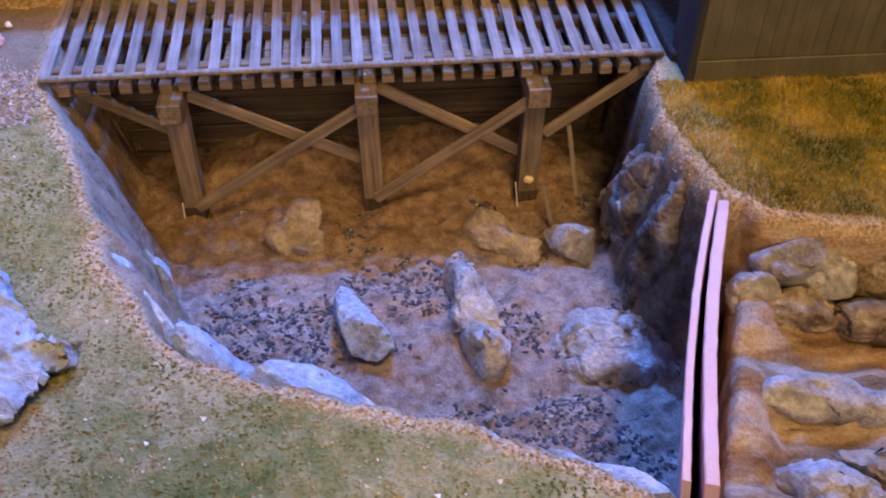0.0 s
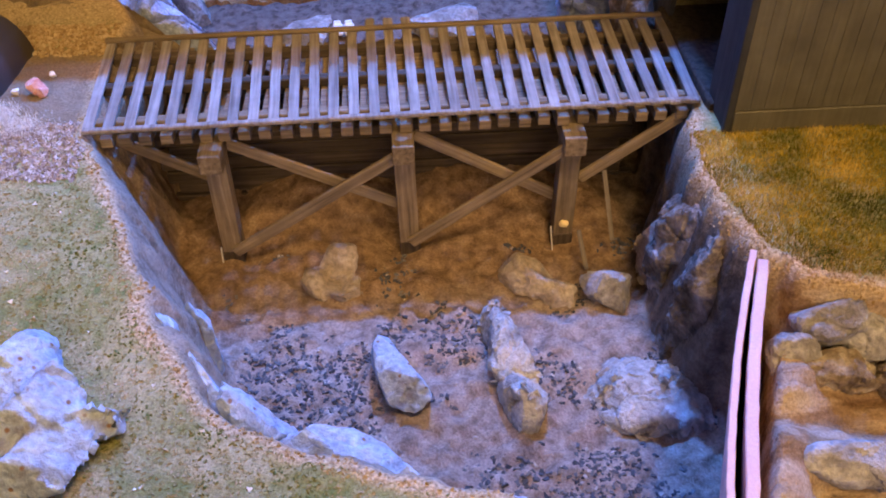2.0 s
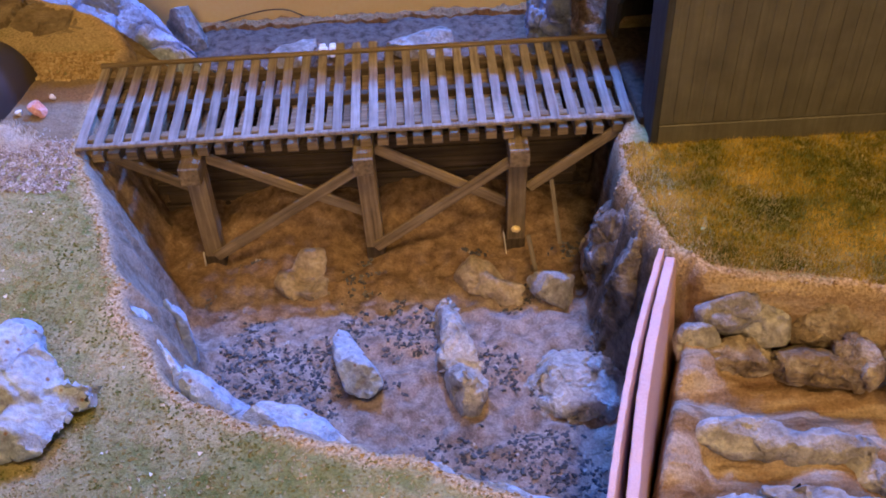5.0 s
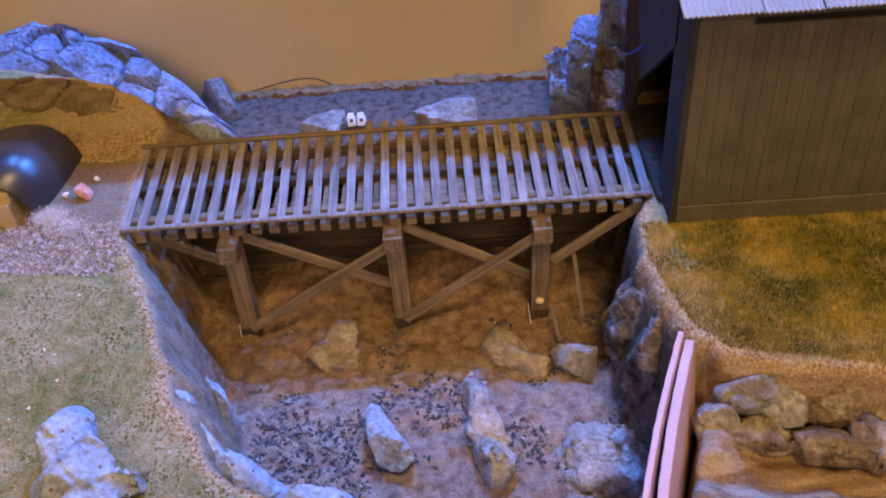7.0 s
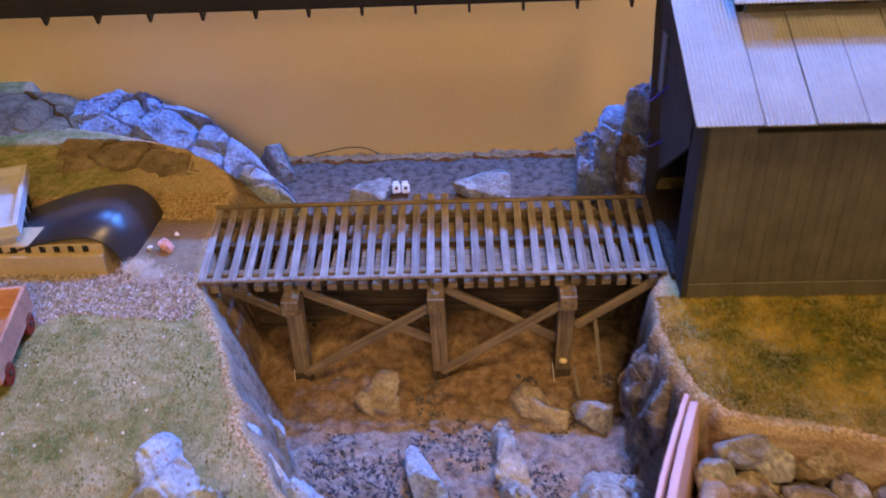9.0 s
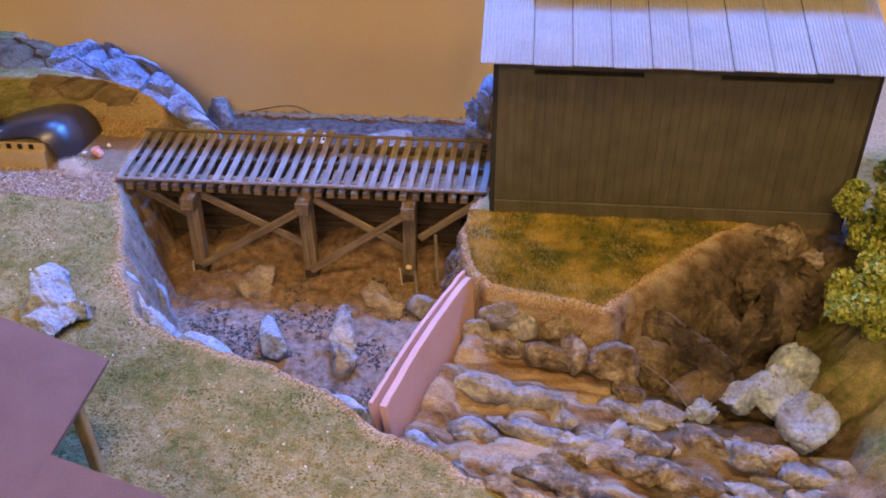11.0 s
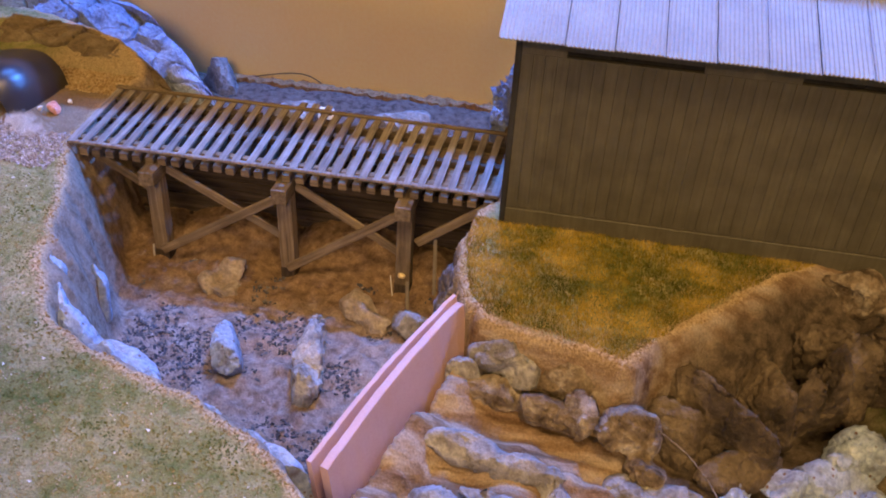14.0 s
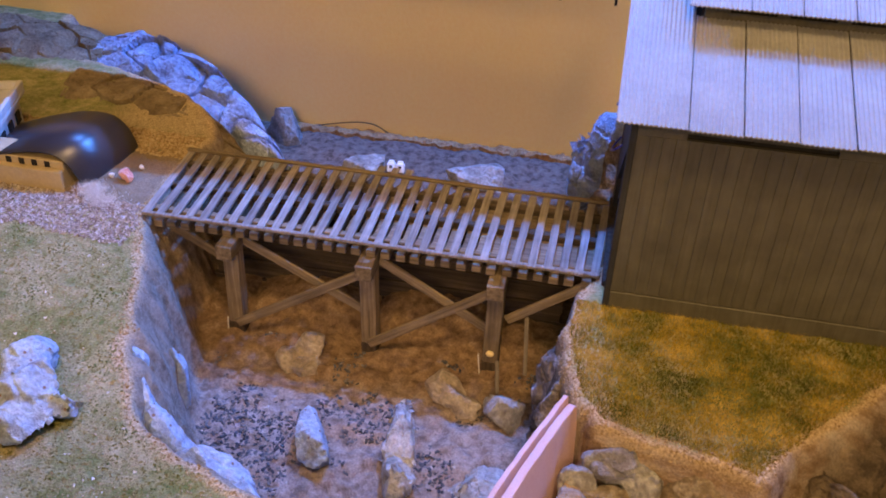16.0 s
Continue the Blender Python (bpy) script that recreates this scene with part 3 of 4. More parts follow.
    beam("tape_strip", (0.0925, -0.0045, 0.008), (0.0905, -0.0040, 0.027), 0.0008, 0.0022, M_WHITE, b, "pale strip of tape at the post foot", up=(0, 1, 0))
    part("knob", block(0.0060, 0.0040, 0.0050, 0.0014), M_STICK, b, "pale wooden knob on the post", m=pose(0.0990, -0.0015, 0.0265, 12, 20, 8))
    beam("end_brace", (-0.158, 0.012, 0.095), (-0.112, 0.020, 0.060), 0.003, 0.007, M_BEAM, b)
    beam("end_brace", (0.162, 0.006, 0.096), (0.108, 0.010, 0.052), 0.003, 0.007, M_BEAM, b)
    for k in range(6):
        z = 0.014 + 0.0094 * k
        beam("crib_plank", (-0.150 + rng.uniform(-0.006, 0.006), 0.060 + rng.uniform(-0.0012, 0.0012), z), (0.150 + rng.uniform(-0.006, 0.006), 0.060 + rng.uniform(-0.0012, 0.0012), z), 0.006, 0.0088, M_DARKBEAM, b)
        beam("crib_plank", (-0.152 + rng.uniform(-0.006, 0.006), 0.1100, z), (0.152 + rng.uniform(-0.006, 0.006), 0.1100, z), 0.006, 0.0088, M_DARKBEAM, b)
    for x in (-0.125, -0.06, -0.02, 0.04, 0.075, 0.13):
        beam("crib_tie", (x, 0.0640, 0.066), (x, 0.1065, 0.066), 0.007, 0.007, M_DARKBEAM, b)
    for z in (0.045, 0.068):
        beam("girt", (-0.130, 0.1035, z), (0.130, 0.1035, z), 0.004, 0.007, M_BEAM, b)


bridge()


# ---- shed building by the grass ----
def building():
    x0, x1, yf, zb = 0.1745, 0.4670, -0.029, 0.104
    h = thing("shed_building", (0.34, 0.04, zb), "dark board-sided shed with pale corrugated roof and raised clerestory", "building")
    w, n = 0.29 / 38, 38
    plank = mesh_of("plank", block(w - 0.00016, 0.003, 0.1130, 0.0001), M_WALL)
    for k in range(n):
        part("plank", plank, None, h, m=pose(x0 + w * (k + 0.5) + 0.003, yf + 0.0015, zb + 0.0170 + 0.0565))
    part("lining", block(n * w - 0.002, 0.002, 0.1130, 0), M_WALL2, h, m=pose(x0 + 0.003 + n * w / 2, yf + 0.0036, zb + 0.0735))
    part("sill_board", block(n * w, 0.004, 0.018, 0.0004), M_WALL, h, m=pose(x0 + 0.003 + n * w / 2, yf + 0.001, zb + 0.0075))
    # boards over and between the ventilation slots
    top0, top1 = 0.2340, 0.2385
    cuts = [x0 + 0.003, 0.206, 0.290, 0.3485, 0.4325, 0.450, x0 + 0.003 + n * w]
    for a, c in ((cuts[0], cuts[1]), (cuts[2], cuts[3]), (cuts[4], cuts[6])):
        part("frieze_board", block(c - a, 0.003, top1 - top0, 0.0002), M_WALL, h, m=pose((a + c) / 2, yf + 0.0015, (top0 + top1) / 2))
    part("top_rail", block(n * w, 0.004, 0.006, 0.0002), M_WALL, h, m=pose(x0 + 0.003 + n * w / 2, yf + 0.0012, top1 + 0.003))
    for a, c in ((cuts[1], cuts[2]), (cuts[3], cuts[4])):
        part("vent", block(c - a, 0.002, top1 - top0, 0), M_WALL2, h, "dark recessed ventilation slot", m=pose((a + c) / 2, yf + 0.0055, (top0 + top1) / 2))
        part("vent_hood", block((c - a) * 0.13, 0.003, 0.0042, 0.0014), M_VOID, h, m=pose(a + (c - a) * 0.38, yf + 0.003, top0 + 0.003))
    part("corner_post", block(0.004, 0.004, 0.142, 0.0004), M_WALL2, h, m=pose(x0 + 0.001, yf + 0.0015, zb + 0.071))
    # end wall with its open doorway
    # same siding as the front, its shade put into the colour
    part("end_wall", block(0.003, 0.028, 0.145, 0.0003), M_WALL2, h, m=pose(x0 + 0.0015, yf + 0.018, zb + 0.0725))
    bm = bmesh.new()
    prof = [(-0.001, 0.212), (0.088, 0.140), (0.094, 0.108), (0.119, 0.106), (0.148, 0.246), (0.148, 0.284), (0.100, 0.3015), (0.040, 0.278), (-0.001, 0.2615)]
    f = bm.faces.new([bm.verts.new((0, y, z)) for y, z in prof])
    g = bmesh.ops.extrude_face_region(bm, geom=[f])
    for e in g["geom"]:
        if isinstance(e, bmesh.types.BMVert):
            e.co.x += 0.003
    bmesh.ops.recalc_face_normals(bm, faces=bm.faces[:])
    part("gable_wall", bm, M_WALL2, h, "darkened gable wall above the open end", m=pose(x0, 0, 0))
    bm = block(0.0024, 0.014, 0.046, 0.0008)
    bmesh.ops.bevel(bm, geom=[e for e in bm.edges if abs(e.verts[0].co.x - e.verts[1].co.x) > 0.001 and e.verts[0].co.z > 0.018], offset=0.005, segments=4, affect="EDGES")
    part("gable_panel", bm, M_GREYDARK, h, "grey round-topped panel on the gable", m=pose(x0 - 0.0008, 0.098, 0.226))
    part("back_wall", block(x1 - x0 - 0.006, 0.003, 0.190, 0.0003), M_WALL2, h, m=pose((x0 + x1) / 2 + 0.002, 0.1320, zb + 0.0950))
    part("far_wall", block(0.003, 0.166, 0.145, 0.0003), M_WALL2, h, m=pose(x1, 0.053, zb + 0.0725))

    def sheet(xa, xb, ya, za, yb, zb2, sx=0.0027, t=0.0008):
        bm = bmesh.new()
        m = max(6, int((xb - xa) / sx * 6))
        rows = []
        for k in range(m + 1):
            x = xa + (xb - xa) * k / m
            d = 0.00045 * math.sin(2 * math.pi * (x - xa) / sx)
            rows.append([bm.verts.new((x, ya, za + d)), bm.verts.new((x, yb, zb2 + d)), bm.verts.new((x, ya, za + d - t)), bm.verts.new((x, yb, zb2 + d - t))])
        for p, q in zip(rows, rows[1:]):
            bm.faces.new((p[0], q[0], q[1], p[1]))
            bm.faces.new((p[2], p[3], q[3], q[2]))
            bm.faces.new((p[0], p[2], q[2], q[0]))
            bm.faces.new((p[1], q[1], q[3], p[3]))
        for r in (rows[0], rows[-1]):
            bm.faces.new((r[0], r[1], r[3], r[2]))
        bmesh.ops.recalc_face_normals(bm, faces=bm.faces[:])
        return bm

    edges = [0.1635, 0.2039] + [0.2039 + 0.02985 * k for k in range(1, 10)]
    lift = 0
    for a, c in zip(edges, edges[1:]):
        lift = 0.0005 - lift
        if a < 0.17:
            part("roof_panel", sheet(a + 0.0003, c - 0.0003, -0.0466, 0.2488 + lift, 0.1000, 0.3074 + lift), M_ROOF, h)
            part("roof_panel", sheet(a + 0.0003, c - 0.0003, 0.1003, 0.3074 + lift, 0.1520, 0.2880 + lift), M_ROOF, h)
            continue
        part("roof_panel", sheet(a + 0.0003, c - 0.0003, -0.0466, 0.2488 + lift, 0.0420, 0.2842 + lift), M_ROOF, h)
    part("clerestory_wall", block(edges[-1] - 0.2085, 0.003, 0.020, 0.0003), M_WALL, h, m=pose((0.2085 + edges[-1]) / 2, 0.0425, 0.290))
    for k in range(6):
        part("clerestory_vent", block(0.0270, 0.001, 0.0052, 0), M_VOID, h, m=pose(0.2370 + 0.0350 * k, 0.0407, 0.2912))
    part("clerestory_end", block(0.003, 0.08, 0.028, 0.0003), M_WALL2, h, m=pose(0.2085, 0.086, 0.293))
    edges[1] = 0.1975
    for a, c in zip(edges[1:], edges[2:]):
        part("roof_panel", sheet(a + 0.0003, c - 0.0003, 0.0290, 0.2948, 0.0900, 0.3230), M_ROOF, h)
        part("roof_panel", sheet(a + 0.0003, c - 0.0003, 0.0900, 0.3230, 0.1400, 0.3010), M_ROOF, h)


building()
tagged(part("road", block(0.20, 0.115, 0.010, 0.001), M_BALLAST, m=pose(0.272, 0.050, 0.1080)), kind="structure")


# ---- pink foam boards standing in the ravine ----
def foam_board(p, q, thick, label, seed, top0, top1, low, lean, nip):
    """A board on edge from p to q that leans back: its foot stands lean metres behind its top; nip shortens the far end's top."""
    p, q = Vector(p), Vector(q)
    d = q - p
    nrm = Vector((-d.y, d.x)).normalized()
    bm = bmesh.new()
    n = 60
    rings = []
    for k in range(n + 1):
        u = k / n
        c = p + d * u + nrm * -0.0030 * math.sin(math.pi * u)
        j = 0.0004 * noise.noise(Vector((u * 22, seed, 0))) + 0.0002 * noise.noise(Vector((u * 90, seed, 3)))
        zt = top0 + (top1 - top0) * u + 0.0008 * noise.noise(Vector((u * 9, seed, 4))) + 0.0003 * noise.noise(Vector((u * 60, seed, 6))) - nip * max(0.0, 1 - u / 0.05)
        ring = []
        for o, z, back in ((-1, low, 1), (-1, zt - 0.0005, 0), (-0.8, zt, 0), (0.8, zt, 0), (1, zt - 0.0005, 0), (1, low, 1)):
            e = c + nrm * (o * thick / 2 + j + lean * back)
            ring.append(bm.verts.new((e.x, e.y, z)))
        rings.append(ring)
    for a, c in zip(rings, rings[1:]):
        for k in range(6):
            bm.faces.new((a[k], a[(k + 1) % 6], c[(k + 1) % 6], c[k]))
    bm.faces.new(rings[0])
    bm.faces.new(rings[-1][::-1])
    bmesh.ops.recalc_face_normals(bm, faces=bm.faces[:])
    ob = part("foam_board", bm, M_FOAM)
    return tagged(ob, label, "foam board", "foam boards across the ravine")


foam_board((0.1580, -0.1255), (0.1070, -0.2650), 0.0031, "thin pink foam board leaning on edge in ravine", 1, 0.1115, 0.1000, 0.004, 0.013, 0.0)
foam_board((0.1624, -0.1285), (0.1155, -0.2670), 0.0050, "thicker pink foam board leaning against its neighbour", 2, 0.1100, 0.0995, 0.006, 0.013, 0.002)

# ---- rocks in the ravine ----
def boulder(lobes, material, label, group="", name="rock", rough=0.0014, voxel=0.0013, freq=45, cuts=14, split=0.0):
    """One stone grown together of several lobes: (place, half sizes, seed, turn, tip)."""
    bm = bmesh.new()
    base = Vector(lobes[0][0])
    for at, size, seed, turn, tip in lobes:
        me = rock_mesh("lobe", seed, *size, material, cuts, 4, 0.04)
        me.transform(Matrix.Translation(Vector(at) - base) @ pose(0, 0, 0, tip, 0, turn))
        bm.from_mesh(me)
        bpy.data.meshes.remove(me)
    ob = new(name, mesh_of(name, bm, material, True))
    mod = ob.modifiers.new("grow", "REMESH")
    mod.mode, mod.voxel_size = "VOXEL", voxel
    me = bpy.data.meshes.new_from_object(ob.evaluated_get(bpy.context.evaluated_depsgraph_get()))
    bpy.data.objects.remove(ob)
    for v in me.vertices:
        lift = rough * weather(v.co * freq + base * 100)
        if split:
            lift += split * facet(v.co * 42 + base * 70)
        v.co = v.co + v.normal * lift
    me.materials.clear()
    me.materials.append(material)
    me.shade_smooth()
    me.set_sharp_from_angle(angle=radians(30))
    ob = new(name, me)
    ob.location = base
    return tagged(ob, label, "rock", group)


RG = "rocks on the ravine floor"
boulder([((-0.0395, -0.0130, 0.015), (0.0145, 0.013, 0.015), 11, 20, 0), ((-0.0490, -0.0260, 0.009), (0.016, 0.014, 0.013), 12, 50, 0), ((-0.036, -0.034, 0.008), (0.014, 0.015, 0.011), 18, 50, 0)],
        M_ROCK_DUST, "blunt dusty tan rock half sunk in sand", RG)
boulder([((0.0700, -0.0340, 0.013), (0.020, 0.013, 0.014), 13, -28, 0), ((0.0860, -0.0440, 0.010), (0.015, 0.011, 0.012), 19, -10, 0)], M_ROCK_DUST, "long tan rock lying on ravine floor", RG)
rock((0.1180, -0.0500, 0.016), (0.016, 0.015, 0.016), 14, M_ROCK, "rounded grey rock on dark slate chips", 10, group=RG)
boulder([((0.0540, -0.1020, 0.014), (0.044, 0.0115, 0.021), 15, -80, 0), ((0.0570, -0.1220, 0.016), (0.024, 0.0140, 0.018), 25, -84, 0), ((0.0490, -0.0820, 0.016), (0.022, 0.0100, 0.019), 26, -76, 0)], M_ROCK_PALE, "long ridged grey slab among slate chips", RG, rough=0.0022, cuts=9, split=0.0010)
rock((-0.0070, -0.1040, 0.016), (0.031, 0.0125, 0.016), 16, M_ROCK_WHITE, "pale pointed rock tilted on ravine floor", -62, group=RG, lean=-6)
boulder([((0.1240, -0.1220, 0.008), (0.034, 0.027, 0.017), 17, 15, 0), ((0.146, -0.142, 0.008), (0.016, 0.010, 0.010), 27, 40, 0)], M_ROCK_PALE, "broad flat grey boulder half sunk beside foam boards", RG, cuts=8, rough=0.0018, split=0.0024)
boulder([((-0.1390, -0.2000, 0.115), (0.023, 0.026, 0.019), 29, 15, 0), ((-0.1450, -0.1800, 0.121), (0.0130, 0.027, 0.020), 22, 12, 0), ((-0.1220, -0.2020, 0.113), (0.0180, 0.0110, 0.009), 23, 10, 0), ((-0.132, -0.218, 0.112), (0.022, 0.014, 0.012), 28, 10, 0)],
        M_ROCK_WHITE, "pale speckled boulder on dry grass", cuts=11, rough=0.0017)
rock((-0.2010, -0.2640, 0.116), (0.024, 0.022, 0.018), 24, M_ROCK_WHITE, "pale rock near the small brown shed", 30)

# plaster rocks under the rim of the bank
RIM = "plaster rocks under the bank's rim"
for at, size, seed, turn in (((-0.1120, -0.1260, 0.066), (0.009, 0.030, 0.036), 31, 24), ((-0.0880, -0.1640, 0.080), (0.034, 0.014, 0.020), 32, -50), ((-0.0640, -0.1820, 0.076), (0.022, 0.014, 0.025), 33, -35),
                             ((-0.0300, -0.2040, 0.078), (0.036, 0.015, 0.020), 34, -14), ((-0.0040, -0.2160, 0.076), (0.020, 0.013, 0.019), 35, -20), ((0.0400, -0.2360, 0.078), (0.034, 0.013, 0.021), 36, -26),
                             ((0.0840, -0.2590, 0.076), (0.030, 0.013, 0.022), 37, -34)):
    rock(at, size, seed, M_ROCK_WHITE, "pale plaster rock jutting under the grassy rim", turn, group=RIM)
rock((-0.1060, -0.0960, 0.036), (0.011, 0.013, 0.030), 38, M_ROCK_WHITE, "upright pale rock against ravine wall", 30, group=RIM, lean=10)
WG = "crags of the ravine wall"
boulder([((0.1520, -0.0700, 0.070), (0.014, 0.026, 0.028), 41, 10, 0), ((0.1530, -0.0900, 0.064), (0.013, 0.022, 0.036), 42, -8, 0), ((0.1480, -0.0560, 0.046), (0.014, 0.020, 0.034), 48, 0, 0)],
        M_CRAG, "craggy grey brown rock set into ravine wall", WG, rough=0.0018, cuts=7, split=0.0016)
boulder([((0.1520, -0.1020, 0.042), (0.015, 0.014, 0.040), 43, 30, 0), ((0.1450, -0.0880, 0.018), (0.016, 0.015, 0.018), 44, 50, 0)],
        M_CRAG, "tall dark rock between wall and foam board", WG, rough=0.0018, cuts=7, split=0.0016)
boulder([((0.1510, -0.0300, 0.026), (0.013, 0.022, 0.030), 45, -5, 0)],
        M_ROCK_DUST, "dusty brown rock foot of the ravine wall", WG, rough=0.0026, cuts=9)

# stream side rocks
SG = "rocks along the stream bed"
def stream_rock(lobes, mat, label, rough=0.0022, group=SG):
    boulder(lobes, mat, label, group, rough=rough * 0.6, cuts=7, voxel=0.0017, split=0.0017)


stream_rock([((0.192, -0.151, 0.092), (0.022, 0.014, 0.014), 51, -8, 0), ((0.208, -0.155, 0.086), (0.017, 0.014, 0.014), 151, -10, 0)], M_ROCK, "rounded grey rock at grass edge", 0.0030)
stream_rock([((0.173, -0.161, 0.079), (0.014, 0.013, 0.014), 52, 20, 0)], M_ROCK, "grey rock wedged beside foam board")
stream_rock([((0.192, -0.168, 0.074), (0.027, 0.010, 0.012), 53, -8, 0)], M_ROCK_TAN, "brown stained rock below grass edge")
stream_rock([((0.230, -0.157, 0.086), (0.022, 0.013, 0.014), 54, -12, 0)], M_ROCK_TAN, "tan rock under grassy edge")
stream_rock([((0.221, -0.173, 0.074), (0.025, 0.010, 0.012), 56, -20, 0)], M_ROCK_TAN, "wedge of tan rock in stream bed")
stream_rock([((0.242, -0.179, 0.075), (0.015, 0.015, 0.017), 55, -30, 0)], M_ROCK_TAN, "angular tan rock with chipped faces", 0.0028)
stream_rock([((0.182, -0.214, 0.068), (0.031, 0.010, 0.015), 57, -6, 0), ((0.210, -0.219, 0.066), (0.031, 0.010, 0.014), 58, -10, 0), ((0.232, -0.229, 0.062), (0.018, 0.009, 0.011), 157, -28, 0)],
            M_ROCK, "long grey ledge with dark underside")
stream_rock([((0.272, -0.188, 0.078), (0.022, 0.014, 0.018), 59, 6, 0), ((0.283, -0.203, 0.064), (0.015, 0.010, 0.012), 60, -15, 0)], M_ROCK_TAN, "block shaped rock with flat pale top", 0.0026)
stream_rock([((0.272, -0.213, 0.055), (0.024, 0.011, 0.012), 61, -4, 0), ((0.300, -0.213, 0.053), (0.026, 0.012, 0.011), 161, 0, 0)], M_ROCK, "flat pale grey slab across stream bed")
stream_rock([((0.296, -0.244, 0.052), (0.023, 0.016, 0.018), 71, -18, 0)], M_ROCK_TAN, "ochre stained boulder in stream bed", 0.0028)
stream_rock([((0.170, -0.251, 0.064), (0.024, 0.012, 0.014), 65, -18, 0)], M_ROCK, "grey boulder beside the foam board's end", 0.0028)
stream_rock([((0.140, -0.268, 0.064), (0.020, 0.010, 0.012), 68, -28, 0)], M_ROCK_WHITE, "pale rock at the foam board's foot")
stream_rock([((0.338, -0.180, 0.054), (0.030, 0.013, 0.015), 84, 28, 0)], M_ROCK_DARK, "brown wedge of rock below the slope")
stream_rock([((0.336, -0.199, 0.049), (0.014, 0.011, 0.014), 62, 10, 0)], M_ROCK_WHITE, "small pale rock in stream bed", 0.0030)
stream_rock([((0.364, -0.181, 0.050), (0.021, 0.013, 0.017), 63, 42, 0)], M_ROCK_WHITE, "pale rock in blue-lit tint with dark crack beneath")
stream_rock([((0.398, -0.170, 0.046), (0.030, 0.024, 0.022), 64, 20, 0), ((0.413, -0.150, 0.050), (0.020, 0.020, 0.022), 73, 40, 0), ((0.414, -0.200, 0.044), (0.024, 0.026, 0.020), 75, 10, 0)],
            M_ROCK_WHITE, "large pale rock face in blue-lit tint below turf bank", 0.0030)
SLABS = random.Random(31)
for x, y, a in ((0.212, -0.250, 0.036), (0.250, -0.268, 0.044), (0.288, -0.272, 0.036), (0.336, -0.284, 0.042), (0.196, -0.279, 0.036), (0.236, -0.296, 0.040), (0.298, -0.302, 0.040), (0.346, -0.236, 0.030), (0.376, -0.222, 0.026),
                (0.370, -0.262, 0.034), (0.402, -0.240, 0.028), (0.326, -0.226, 0.022), (0.258, -0.236, 0.032), (0.404, -0.284, 0.036)):
    k = SLABS.randrange(1000)
    stream_rock([((x, y, floor_at(x, y) - 0.002), (a, SLABS.uniform(0.008, 0.013), SLABS.uniform(0.008, 0.013)), 200 + k, -18 + SLABS.uniform(-10, 8), SLABS.uniform(-12, 12)),
                 ((x + a * 0.5, y - a * 0.22, floor_at(x, y)), (a * 0.5, SLABS.uniform(0.007, 0.011), 0.009), 1300 + k, -24 + SLABS.uniform(-14, 14), 0)],
                (M_ROCK, M_ROCK_DUST, M_ROCK_TAN)[k % 3], "long grey slab of broken rock in stream bed", 0.0026)
# these rocks carry the shed's shade as a darker base colour
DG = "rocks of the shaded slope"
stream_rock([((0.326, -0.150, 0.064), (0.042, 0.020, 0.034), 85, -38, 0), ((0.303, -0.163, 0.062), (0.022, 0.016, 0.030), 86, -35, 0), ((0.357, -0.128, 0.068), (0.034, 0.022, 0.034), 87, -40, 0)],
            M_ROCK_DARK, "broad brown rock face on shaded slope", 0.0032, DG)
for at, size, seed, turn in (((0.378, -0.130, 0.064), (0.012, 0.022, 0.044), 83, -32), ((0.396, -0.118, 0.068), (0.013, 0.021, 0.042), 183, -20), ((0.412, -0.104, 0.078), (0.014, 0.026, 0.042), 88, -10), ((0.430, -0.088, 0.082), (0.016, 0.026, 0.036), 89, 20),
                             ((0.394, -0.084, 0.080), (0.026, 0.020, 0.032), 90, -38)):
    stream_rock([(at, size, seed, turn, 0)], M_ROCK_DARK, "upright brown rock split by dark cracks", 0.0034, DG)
stream_rock([((0.418, -0.040, 0.098), (0.025, 0.018, 0.019), 81, 10, 0)], M_ROCK_TAN, "brown boulder at the foot of the shed", 0.0030, DG)
stream_rock([((0.452, -0.048, 0.086), (0.028, 0.016, 0.014), 82, 25, 0)], M_ROCK_TAN, "brown boulder at the foot of the shed", 0.0030, DG)

# smaller broken stones share a few shapes
CHUNKS = [rock_mesh("rock", 150 + k, 0.016, 0.007, 0.006, (M_ROCK, M_ROCK_TAN, M_ROCK_DUST)[k % 3], 24, 3, 0.16) for k in range(9)]
RUB = random.Random(12)
placed = 0
while placed < 46:
    x, y = RUB.uniform(0.13, 0.43), RUB.uniform(-0.35, -0.16)
    if y > -0.175 + 0.0 * x and x < 0.30 or float(inside(LEFT_BANK, np.array([x]), np.array([y]))[0]) > 0.004 or (x - 0.160) * 0.938 - (y + 0.127) * 0.345 < 0.012:
        continue
    if y > -0.232 and x < 0.275 or RUB.random() > 0.35 + (x - 0.13) * 1.6 and y > -0.24:
        continue
    k = RUB.uniform(0.5, 1.35)
    ob = new("rock", CHUNKS[RUB.randrange(9)])
    ob.matrix_basis = pose(x, y, floor_at(x, y) + 0.001 * k, RUB.uniform(-20, 20), RUB.uniform(-15, 15), RUB.gauss(-24, 22)) @ Matrix.Diagonal((k, k, k, 1))
    tagged(ob, "small broken stone in dry stream bed", "rock", "small stones of the stream bed")
    placed += 1

